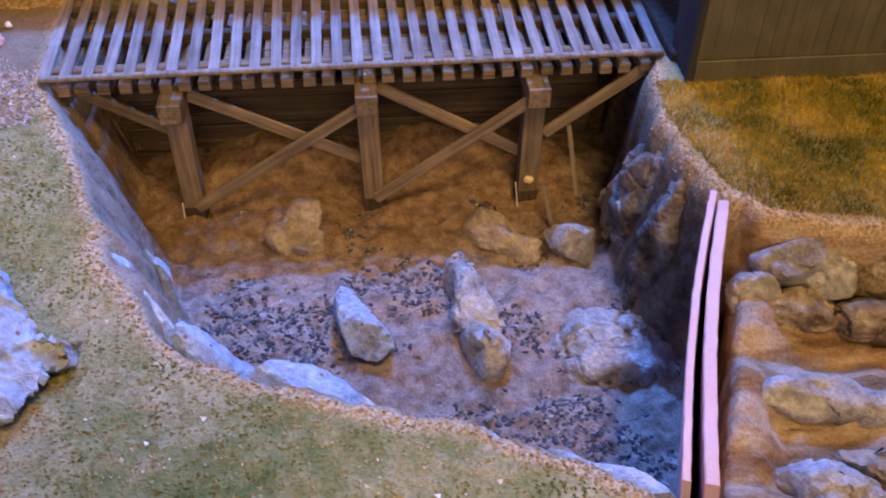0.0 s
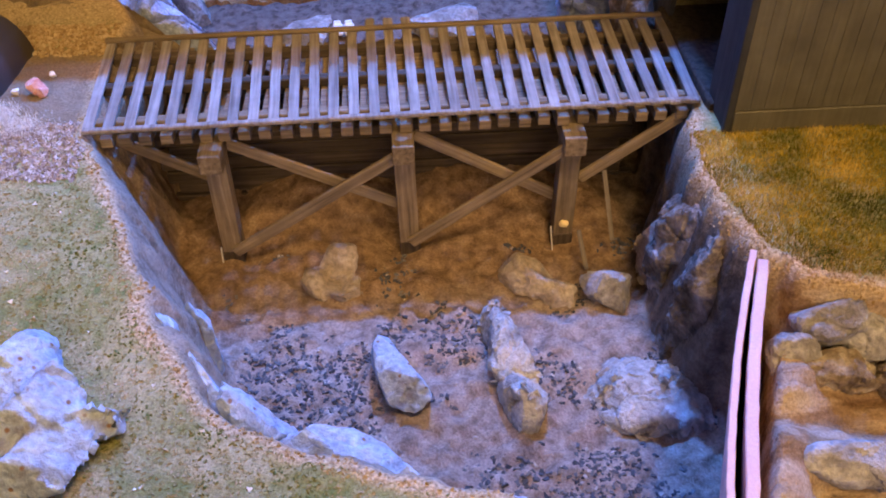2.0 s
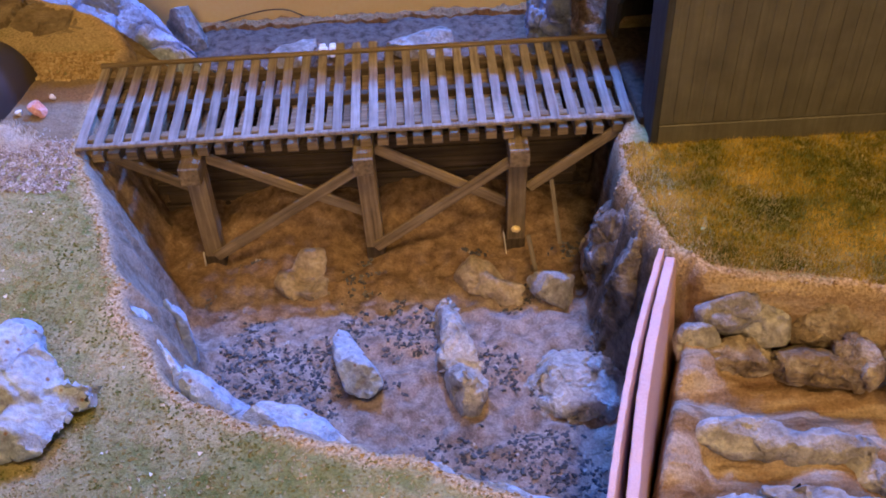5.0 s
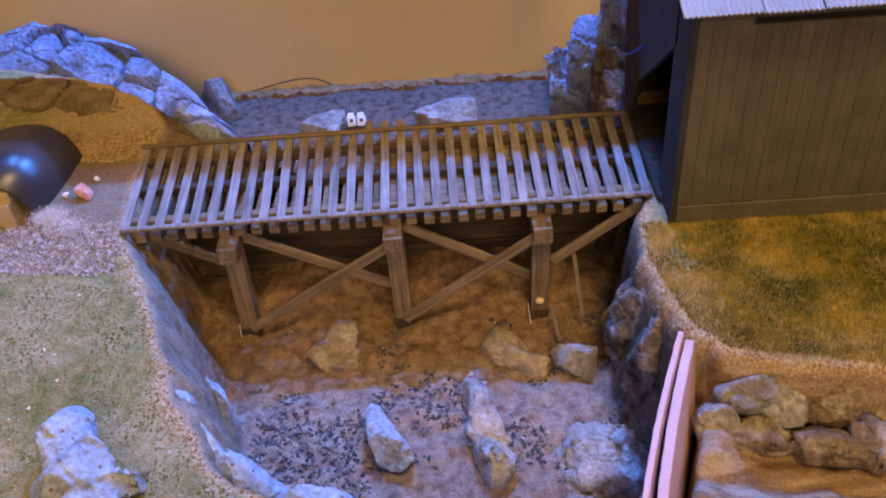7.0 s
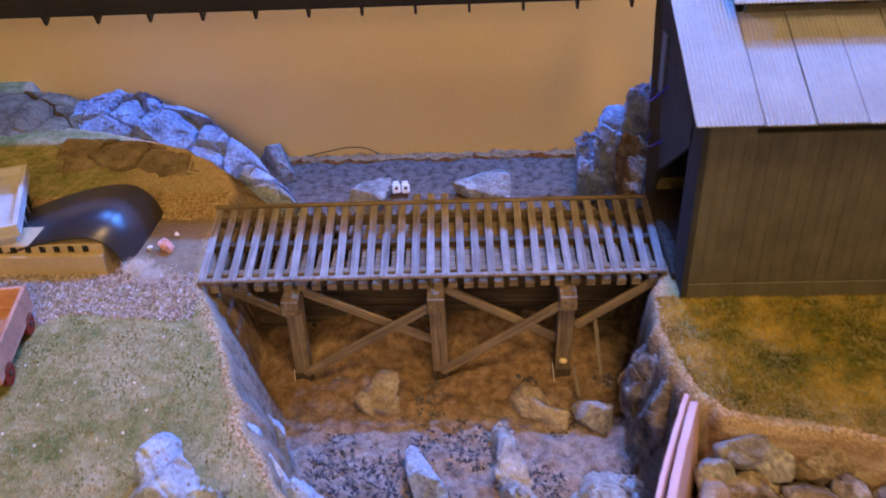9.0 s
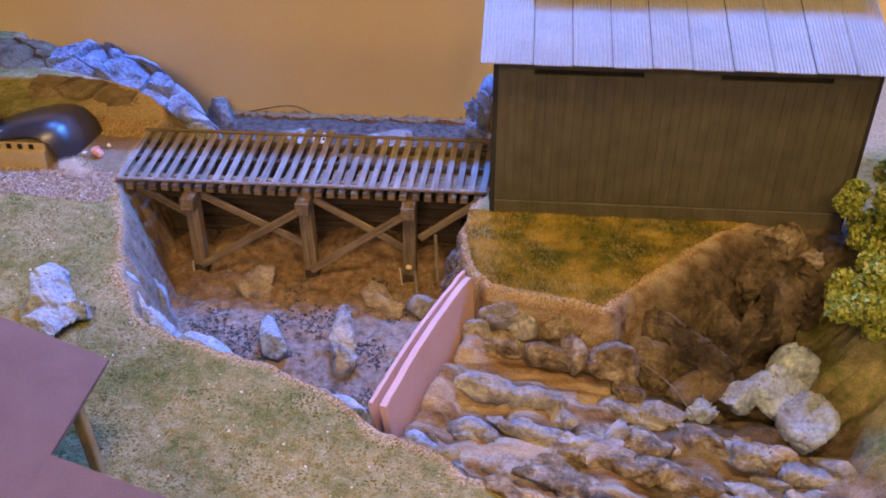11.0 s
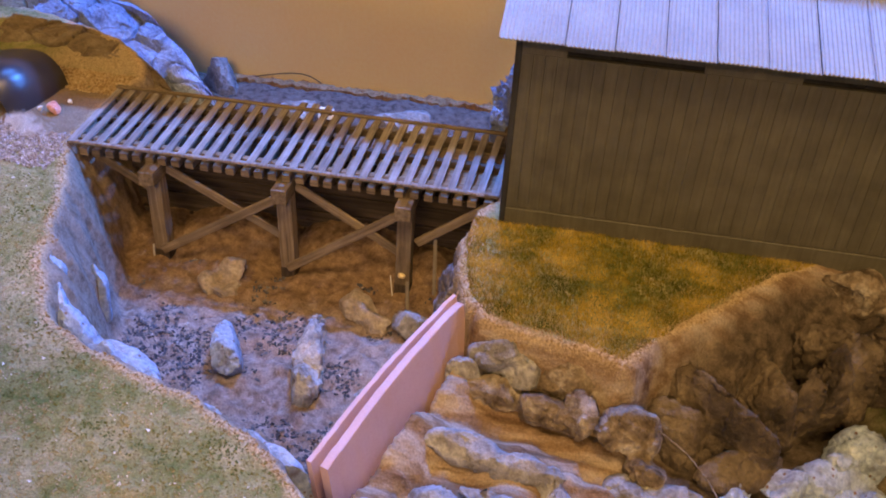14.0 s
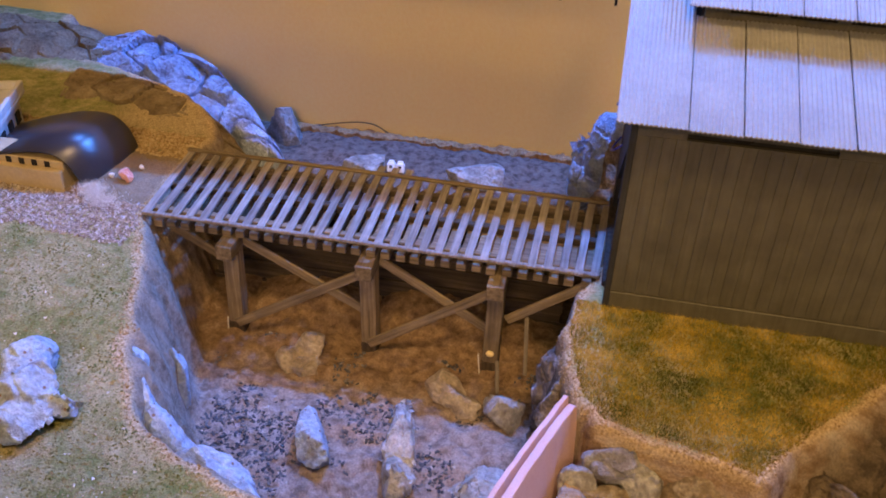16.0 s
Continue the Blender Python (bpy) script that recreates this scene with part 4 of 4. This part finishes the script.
# rocks behind the bridge
def ridge(name, crest, foot, material, label, seed, bulge, amp):
    """A rocky bank that falls from its crest to its foot, split into tilted blocks, with a short fall behind."""
    def at(line, u):
        f = u * (len(line) - 1)
        a = min(int(f), len(line) - 2)
        return Vector(line[a]).lerp(Vector(line[a + 1]), f - a)
    bm = bmesh.new()
    nu, nv = 150, 74
    grid = []
    for i in range(nu + 1):
        u = i / nu
        c, g = at(crest, u), at(foot, u)
        row = []
        for k in range(nv + 1):
            v = k / nv
            if v < 0.2:
                w = (0.2 - v) / 0.2
                p = c + Vector((0, 0.030 * w, -0.055 * w * w))
            else:
                w = (v - 0.2) / 0.8
                p = c.lerp(g, w) + Vector((0, 0, bulge * math.sin(math.pi * w)))
            q = p * 24 + Vector((seed, seed * 2, 0))
            lift = amp * facet(q) + 0.22 * amp * facet(q * 2.3) + 0.40 * amp * noise.fractal(q * 1.5, 0.8, 2.1, 5)
            row.append(bm.verts.new(p + Vector((0.25, -0.55, 0.8)) * lift))
        grid.append(row)
    for a, b in zip(grid, grid[1:]):
        for k in range(nv):
            bm.faces.new((a[k], a[k + 1], b[k + 1], b[k]))
    bmesh.ops.recalc_face_normals(bm, faces=bm.faces[:])
    me = mesh_of(name, bm, material, True)
    me.set_sharp_from_angle(angle=radians(32))
    return tagged(new(name, me), label, "rock")


# outcrop and ledge colours paint the lit and shaded parts of one bank
ridge("rock_outcrop", [(-0.366, 0.292, 0.117), (-0.312, 0.290, 0.126), (-0.285, 0.284, 0.122), (-0.258, 0.274, 0.119), (-0.232, 0.262, 0.112), (-0.206, 0.248, 0.101), (-0.181, 0.234, 0.086), (-0.160, 0.218, 0.071), (-0.128, 0.192, 0.049)],
      [(-0.352, 0.222, 0.080), (-0.310, 0.214, 0.082), (-0.285, 0.208, 0.084), (-0.262, 0.202, 0.078), (-0.240, 0.198, 0.066), (-0.205, 0.190, 0.054), (-0.172, 0.178, 0.040), (-0.146, 0.166, 0.026), (-0.120, 0.160, 0.012)],
      M_OUTCROP, "plaster rock outcrop in blue-lit tint beside the backdrop", 3, 0.012, 0.0125)
ridge("rock_outcrop", [(-0.540, 0.300, 0.122), (-0.470, 0.302, 0.127), (-0.410, 0.300, 0.126), (-0.372, 0.296, 0.122), (-0.346, 0.288, 0.112)],
      [(-0.540, 0.210, 0.104), (-0.470, 0.212, 0.104), (-0.410, 0.214, 0.104), (-0.372, 0.216, 0.100), (-0.342, 0.222, 0.094)],
      M_LEDGE, "dusty hump in grey brown shaded tone beside the outcrop", 5, 0.008, 0.0060)
ridge("rock_ledge", [(-0.345, 0.212, 0.115), (-0.300, 0.212, 0.116), (-0.262, 0.206, 0.115), (-0.235, 0.198, 0.110), (-0.205, 0.184, 0.103), (-0.180, 0.168, 0.097), (-0.158, 0.150, 0.087), (-0.132, 0.138, 0.067)],
      [(-0.345, 0.150, 0.100), (-0.300, 0.150, 0.100), (-0.262, 0.148, 0.100), (-0.235, 0.138, 0.100), (-0.205, 0.122, 0.100), (-0.180, 0.108, 0.098), (-0.160, 0.100, 0.086), (-0.134, 0.108, 0.040)],
      M_LEDGE, "earthy ledge in brown shaded tone below the outcrop", 8, 0.006, 0.0075)
rock((-0.182, 0.322, 0.018), (0.026, 0.020, 0.034), 108, M_ROCK, "grey rock against the tan backdrop", 0)
boulder([((0.148, 0.250, 0.048), (0.024, 0.022, 0.042), 121, 20, 0), ((0.166, 0.238, 0.074), (0.022, 0.020, 0.052), 122, 28, 0), ((0.184, 0.222, 0.098), (0.017, 0.018, 0.056), 123, 32, 0), ((0.200, 0.208, 0.118), (0.015, 0.016, 0.052), 127, 30, 0)],
        M_OUTCROP, "upright pale rock face behind the shed", name="rock_outcrop", voxel=0.002, rough=0.0026, freq=30, cuts=7, split=0.0045)
boulder([((0.180, 0.190, 0.080), (0.013, 0.026, 0.052), 124, 20, 0), ((0.174, 0.158, 0.070), (0.014, 0.024, 0.044), 125, -10, 0), ((0.164, 0.132, 0.05), (0.012, 0.020, 0.05), 126, -10, 0)],
        M_ROCK_TAN, "brown crumbling rock face beside the bridge end", name="rock_ledge", voxel=0.002, rough=0.0028, freq=34)
rock((-0.074, 0.250, 0.022), (0.030, 0.022, 0.026), 131, M_ROCK, "grey rock on the ravine floor behind bridge", 15, group="rocks behind the bridge")
rock((0.046, 0.266, 0.019), (0.034, 0.020, 0.022), 132, M_ROCK, "low grey rock behind the bridge", -8, group="rocks behind the bridge")


# ---- loose cover ----
def pick(n, x0, x1, y0, y1, keep, seed):
    rng = np.random.default_rng(seed)
    x, y = rng.uniform(x0, x1, n), rng.uniform(y0, y1, n)
    z, dl, dr, tl, tr, s, n1 = heights(x, y)
    ok = keep(x, y, dl, dr, tl, tr, s, n1)
    return np.stack([x, y, z], -1)[ok]


def scattered(name, n, box, keep, seed, lo, hi, material, label, category, shape="tetra", flat=1.0, sink=0.0):
    p = pick(n, *box, keep, seed)
    rng = np.random.default_rng(seed + 99)
    p[:, 2] -= sink
    return scatter(name, p, rng.uniform(lo, hi, len(p)), material, label, category, seed, flat, shape)


scattered("turf", 90000, (-0.42, 0.40, -0.42, 0.0), lambda x, y, dl, dr, tl, tr, s, n: dl > 0.002, 1, 0.0005, 0.0012, M_CRUMB, "dry olive and tan turf crumbs on bank", "grass")
scattered("grass", 85000, (0.15, 0.46, -0.17, -0.028), lambda x, y, dl, dr, tl, tr, s, n: dr > 0.001 + 0.004 * n, 2, 0.0014, 0.0032, M_BLADE, "yellow green grass fibres beside dark shed", "grass", "blade")
scattered("dry_grass", 30000, (0.15, 0.46, -0.17, -0.028), lambda x, y, dl, dr, tl, tr, s, n: (dr > 0.002) & (dr < 0.016 + 0.010 * n + 0.020 * smooth(0.30, 0.40, x)), 12, 0.0012, 0.0030, M_GOLD, "golden tan dry grass along the bank margin", "grass", "blade")
scattered("crumbs", 60000, (-0.20, 0.42, -0.36, 0.02), lambda x, y, dl, dr, tl, tr, s, n: (np.abs(np.maximum(dl, dr) - 0.0010) < 0.0030 + 0.003 * n), 3, 0.0005, 0.0013, M_SAW, "tan sawdust crumbs along the bank edge", "ground cover")
scattered("slate_chips", 12000, (-0.13, 0.17, -0.25, 0.0), lambda x, y, dl, dr, tl, tr, s, n: (tl + tr < 0.05) & (s < 0.004) & (fbm(x, y, 0.035, 77) + 0.4 * fbm(x, y, 0.006, 78) > -0.05 - 0.20 * smooth(-0.05, -0.09, y) + 0.75 * smooth(-0.075, -0.03, y)), 4, 0.0006, 0.0022, M_CHIP, "dark slate chips strewn on ravine floor", "gravel", "chip")
scattered("gravel", 9000, (-0.42, -0.165, -0.045, 0.012), lambda x, y, dl, dr, tl, tr, s, n: (dl > 0.001) & (y > -0.035 + 0.012 * n - 0.16 * smooth(-0.25, -0.34, x)), 5, 0.0008, 0.0022, M_GRAVEL, "pale crushed gravel beside the track", "gravel")
scattered("chippings", 5000, (-0.36, -0.175, 0.085, 0.125), lambda x, y, dl, dr, tl, tr, s, n: dl > 0.002, 6, 0.0008, 0.0024, M_SAW, "golden wood chippings beside the road", "gravel")
scattered("flecks", 900, (-0.42, 0.35, -0.42, 0.0), lambda x, y, dl, dr, tl, tr, s, n: dl > 0.006, 7, 0.0006, 0.0016, M_FLECK, "scattered white flecks on dry grass", "debris")


# ---- left bank: arch, platform, boxes, wagon ----
def arch_cover():
    t = thing("arch_cover", (-0.285, 0.05, 0.108), "glossy black curved half-pipe cover over tan platform", "cover")
    prof = [(-0.372, 0.106), (-0.350, 0.113), (-0.328, 0.121), (-0.303, 0.1295), (-0.277, 0.1365), (-0.256, 0.1390), (-0.243, 0.1360), (-0.234, 0.1270), (-0.2295, 0.1160), (-0.2275, 0.1060)]
    fine = []
    for k in range(len(prof) - 1):
        p = [Vector(prof[max(0, min(len(prof) - 1, k + j))]) for j in (-1, 0, 1, 2)]
        for u in (0, 0.25, 0.5, 0.75):
            fine.append(0.5 * (2 * p[1] + (p[2] - p[0]) * u + (2 * p[0] - 5 * p[1] + 4 * p[2] - p[3]) * u * u + (3 * p[1] - p[0] - 3 * p[2] + p[3]) * u ** 3))
    fine.append(Vector(prof[-1]))
    bm = bmesh.new()
    rings = []
    for c in fine:
        for y in (0.018, 0.092):
            for g in (0, 0.0018):
                rings.append(bm.verts.new((c.x + (0.008 if y > 0.05 else 0), y, c.y - g)))
    for k in range(len(fine) - 1):
        p, q = rings[4 * k:4 * k + 4], rings[4 * k + 4:4 * k + 8]
        for i, j in ((0, 2), (3, 1), (1, 0), (2, 3)):
            bm.faces.new((p[i], p[j], q[j], q[i]))
    bmesh.ops.recalc_face_normals(bm, faces=bm.faces[:])
    part("shell", bm, M_BLACK, t, smooth=True)


arch_cover()


def platform():
    t = thing("platform", (-0.29, 0.03, 0.108), "tan plastic platform with a row of slots", "platform")
    part("base", block(0.130, 0.030, 0.018, 0.0006), M_TAN, t, m=pose(-0.306, 0.028, 0.116))
    part("ledge", block(0.130, 0.026, 0.007, 0.0006), M_TAN, t, m=pose(-0.306, 0.031, 0.1280))
    slot = mesh_of("slot", block(0.0042, 0.0012, 0.0048, 0), M_VOID)
    for k in range(11):
        part("slot", slot, None, t, "dark square slot", m=pose(-0.362 + 0.0108 * k, 0.0178, 0.1283))


platform()


def grey_crate():
    t = thing("crate_building", (-0.35, 0.05, 0.108), "pale grey flat-topped model building with rim", "building")
    part("body", block(0.070, 0.085, 0.030, 0.0006), M_GREY, t, m=pose(-0.352, 0.052, 0.122, 0, 0, 18))
    part("roof", block(0.080, 0.095, 0.004, 0.0006), M_GREY, t, m=pose(-0.352, 0.052, 0.141, 0, 0, 18))
    for dx, dy, sx, sy in ((0.038, 0, 0.004, 0.095), (-0.038, 0, 0.004, 0.095), (0, 0.0455, 0.072, 0.004), (0, -0.0455, 0.072, 0.004)):
        part("rim", block(sx, sy, 0.007, 0.0005), M_GREY, t, m=pose(-0.352, 0.052, 0.1465, 0, 0, 18) @ pose(dx, dy, 0))
    for k in range(4):
        part("window", block(0.0012, 0.010, 0.010, 0), M_VOID, t, "dark window opening", m=pose(-0.352, 0.052, 0.124, 0, 0, 18) @ pose(0.0356, -0.03 + 0.02 * k, 0))


grey_crate()


def wagon():
    t = thing("wagon", (-0.30, -0.085, 0.108), "small open orange-brown wooden wagon with red wheels", "wagon")
    m = pose(-0.300, -0.082, 0.1260, 0, 0, 8)
    part("floor_board", block(0.066, 0.078, 0.003, 0.0005), M_WAGON, t, m=m @ pose(0, 0, -0.006))
    for dx, dy, sx, sy in ((0.0315, 0, 0.003, 0.078), (-0.0315, 0, 0.003, 0.078), (0, 0.0375, 0.060, 0.003), (0, -0.0375, 0.060, 0.003)):
        part("side_board", block(sx, sy, 0.017, 0.0005), M_WAGON, t, m=m @ pose(dx, dy, 0.004))
    for dx in (0.027, -0.027):
        for dy in (0.025, -0.025):
            bm = bmesh.new()
            bmesh.ops.create_cone(bm, cap_ends=True, segments=24, radius1=0.0078, radius2=0.0078, depth=0.004, matrix=pose(0, 0, 0, 0, 90, 0))
            w = part("wheel", bm, M_RED, t, "red wheel", m=m @ pose(dx + (0.004 if dx > 0 else -0.004), dy, -0.0100))
            bm = bmesh.new()
            bmesh.ops.create_cone(bm, cap_ends=True, segments=12, radius1=0.002, radius2=0.0016, depth=0.0065, matrix=pose(0, 0, 0, 0, 90, 0))
            part("hub", bm, M_BLACK, w, m=m @ pose(dx + (0.004 if dx > 0 else -0.004), dy, -0.0100))


wagon()


def brown_shed():
    t = thing("brown_shed", (-0.085, -0.41, 0.106), "small shed with brown felt gable roof and porch", "shed")
    part("wall", block(0.090, 0.130, 0.075, 0.0006), M_WALL2, t, m=pose(-0.086, -0.440, 0.1415))

    def slab(corners, thick=0.0022):
        bm = bmesh.new()
        vs = [bm.verts.new(c) for c in corners]
        f = bm.faces.new(vs)
        g = bmesh.ops.extrude_face_region(bm, geom=[f])
        for e in g["geom"]:
            if isinstance(e, bmesh.types.BMVert):
                e.co.z -= thick
        bmesh.ops.recalc_face_normals(bm, faces=bm.faces[:])
        return bm
    part("roof_slope", slab([(-0.083, -0.332, 0.213), (-0.083, -0.51, 0.213), (-0.026, -0.51, 0.178), (-0.027, -0.325, 0.178)]), M_SHED, t)
    part("roof_slope", slab([(-0.0832, -0.332, 0.213), (-0.145, -0.325, 0.176), (-0.145, -0.51, 0.176), (-0.0832, -0.51, 0.213)]), M_SHED, t)
    part("porch_roof", slab([(-0.030, -0.396, 0.1785), (-0.030, -0.51, 0.1785), (0.040, -0.51, 0.166), (0.040, -0.410, 0.166)]), M_SHED, t)
    beam("porch_post", (-0.0390, -0.3450, 0.104), (-0.0310, -0.3600, 0.1780), 0.006, 0.006, M_STICK, t, "bare yellow wooden post", up=(0, 1, 0))
    beam("porch_post", (0.034, -0.430, 0.104), (0.034, -0.430, 0.1655), 0.004, 0.004, M_STICK, t, "bare yellow wooden post", up=(0, 1, 0))


brown_shed()


# ---- upper level girder with hanging brackets ----
def girder():
    t = thing("viaduct_girder", (-0.2, 0.19, 0.262), "black upper-level track girder with pointed brackets", "girder")
    part("deck", block(0.772, 0.110, 0.010, 0.0008), M_GIRDER, t, m=pose(-0.214, 0.193, 0.2745))
    part("front_beam", block(0.772, 0.008, 0.012, 0.0008), M_GIRDER, t, m=pose(-0.214, 0.1415, 0.2665))
    part("back_beam", block(0.772, 0.008, 0.012, 0.0008), M_GIRDER, t, m=pose(-0.214, 0.2440, 0.2665))
    bm = bmesh.new()
    f = bm.faces.new([bm.verts.new(c) for c in ((-0.001, -0.003, 0.001), (-0.001, 0.026, 0.001), (-0.001, 0.001, -0.0085))])
    g = bmesh.ops.extrude_face_region(bm, geom=[f])
    for e in g["geom"]:
        if isinstance(e, bmesh.types.BMVert):
            e.co.x += 0.002
    bmesh.ops.recalc_face_normals(bm, faces=bm.faces[:])
    tooth = mesh_of("bracket", bm, M_GIRDER)
    for k in range(18):
        part("bracket", tooth, None, t, m=pose(0.155 - 0.0408 * k, 0.1400, 0.2615))
    for x in (-0.56, -0.45):
        part("pier", block(0.012, 0.020, 0.160, 0.0008), M_GIRDER, t, m=pose(x, 0.20, 0.190))


girder()


# ---- small things ----
def cable(name, pts, r, material, label):
    cu = bpy.data.curves.new(name, "CURVE")
    cu.dimensions, cu.bevel_depth, cu.bevel_resolution = "3D", r, 2
    sp = cu.splines.new("BEZIER")
    sp.bezier_points.add(len(pts) - 1)
    for b, p in zip(sp.bezier_points, pts):
        b.co, b.handle_left_type, b.handle_right_type = p, "AUTO", "AUTO"
    cu.materials.append(material)
    ob = new(name, cu)
    me = bpy.data.meshes.new_from_object(ob.evaluated_get(bpy.context.evaluated_depsgraph_get()))
    bpy.data.objects.remove(ob)
    return tagged(new(name, me), label, "cable")


cable("cable", [(-0.150, 0.346, 0.019), (-0.128, 0.347, 0.024), (-0.100, 0.348, 0.028), (-0.085, 0.347, 0.027), (-0.070, 0.343, 0.022)], 0.0006, M_BLACKWIRE, "thin black cable along foot of backdrop")
cable("cable", [(0.1735, 0.116, 0.198), (0.168, 0.108, 0.192), (0.167, 0.092, 0.200), (0.1735, 0.074, 0.219)], 0.0007, M_WIRE, "loop of blue wire on dark gable")
cable("cable", [(0.1735, 0.112, 0.163), (0.168, 0.104, 0.158), (0.168, 0.088, 0.163), (0.1735, 0.074, 0.175)], 0.0007, M_WIRE, "lower loop of blue wire on gable")
TB = thing("terminal_block", (-0.042, 0.270, 0.015), "white plastic terminal block with screw holes", "connector")
for k in range(2):
    c = part("cell", block(0.0085, 0.0105, 0.0100, 0.0012), M_WHITE, TB, m=pose(-0.0468 + 0.0094 * k, 0.270, 0.0210, -28, 0, 8))
    for dy in (-0.0054,):
        part("hole", block(0.0028, 0.0010, 0.0028, 0), M_VOID, c, "dark screw hole", m=pose(-0.0468 + 0.0094 * k, 0.270, 0.0210, -28, 0, 8) @ pose(0, dy, 0.0005))
    part("collar", block(0.0060, 0.0060, 0.0030, 0.0008), M_WHITE, c, m=pose(-0.0468 + 0.0094 * k, 0.270, 0.0210, -28, 0, 8) @ pose(0, 0, 0.006))
COT = np.random.default_rng(5)
COTTON = np.concatenate([COT.normal((-0.2180, 0.0140, 0.1130), (0.0055, 0.0042, 0.0022), (3200, 3)), COT.normal((-0.2060, 0.0060, 0.1110), (0.007, 0.005, 0.0018), (1800, 3))])
ob = scatter("cotton_tuft", COTTON, COT.uniform(0.0008, 0.0022, len(COTTON)), M_WHITE, "fluffy white cotton tuft on the road edge", "tuft", 8, 1.0, "blade")
del ob["kind"]
boulder([((-0.2050, 0.0420, 0.114), (0.0062, 0.0050, 0.0055), 143, 0, 0), ((-0.2010, 0.0390, 0.112), (0.004, 0.004, 0.004), 144, 0, 0)], M_PINK, "small pink clay lump beside the road", name="clay_lump", rough=0.0006, voxel=0.0006)["category"] = "lump"
for x, y, sz in ((-0.2010, 0.0600, 0.0026), (-0.2170, 0.0420, 0.0026)):
    rock((x, y, 0.111), (sz, sz, sz), int(abs(x) * 9000), M_WHITE, "tiny white pebble on the road", level=2, name="pebble", group="white pebbles")
for p, q, w in (((0.1230, 0.010, 0.058), (0.1275, -0.012, 0.020), 0.0030), ((0.1060, -0.012, 0.030), (0.1095, -0.028, 0.012), 0.0030)):
    ob = beam("stick", p, q, w, 0.0012, M_STRIP, None)
    tagged(ob, "flat weathered wooden strip leaning by ravine wall", "stick", "wooden strips by the ravine wall")
cable("cable", [(0.272, -0.176, 0.082), (0.290, -0.185, 0.080), (0.310, -0.200, 0.074), (0.325, -0.222, 0.066)], 0.00045, M_BEAM, "thin pale root across stream rocks")


# ---- lichen tree and bushes beside the shed ----
def tree(at, height, spread, seed, label):
    rng = np.random.default_rng(seed)
    t = thing("tree", at, label, "tree")
    bm = bmesh.new()
    top = Vector((0, 0, height * 0.8))
    for a, b, r0, r1 in [(Vector((0, 0, -0.01)), top, 0.0035, 0.0012)] + [(top * u, top * u + Vector((math.cos(k * 2.4), math.sin(k * 2.4), 0.7)) * spread * 0.6, 0.0016, 0.0005) for k, u in enumerate((0.3, 0.4, 0.5, 0.6, 0.7, 0.8))]:
        m, length = along(a, b, (0.1, 1, 0.05))
        bmesh.ops.create_cone(bm, cap_ends=True, segments=8, radius1=r0, radius2=r1, depth=length, matrix=m @ pose(0, 0, 0, 0, 90, 0))
    part("trunk", bm, M_DARKBEAM, t, m=Matrix.Translation(at))
    pts, sizes = [], []
    for k in range(46):
        u = rng.random()
        r = spread * (0.35 + 0.65 * math.sin(math.pi * min(1, 0.25 + 0.75 * u))) * math.sqrt(rng.random())
        a = rng.uniform(0, 6.28)
        c = np.array([r * math.cos(a), r * math.sin(a), height * (0.22 + 0.78 * u)])
        q = rng.normal(0, 1, (240, 3))
        q = q / np.linalg.norm(q, axis=1)[:, None] * (spread * 0.24) * rng.uniform(0.7, 1.05, (240, 1))
        pts.append(c + q)
    p = np.concatenate(pts) + np.array(at)
    ob = scatter("crown", p, rng.uniform(0.0012, 0.0028, len(p)), M_LEAF, "", "", seed)
    for key in ("kind",):
        del ob[key]
    ob.parent = t
    ob.matrix_basis = Matrix.Translation(at).inverted()


tree((0.490, -0.078, 0.100), 0.125, 0.044, 201, "yellow-green lichen tree beside the dark shed")
tree((0.460, -0.150, 0.098), 0.046, 0.036, 202, "low green lichen bush on the bank")
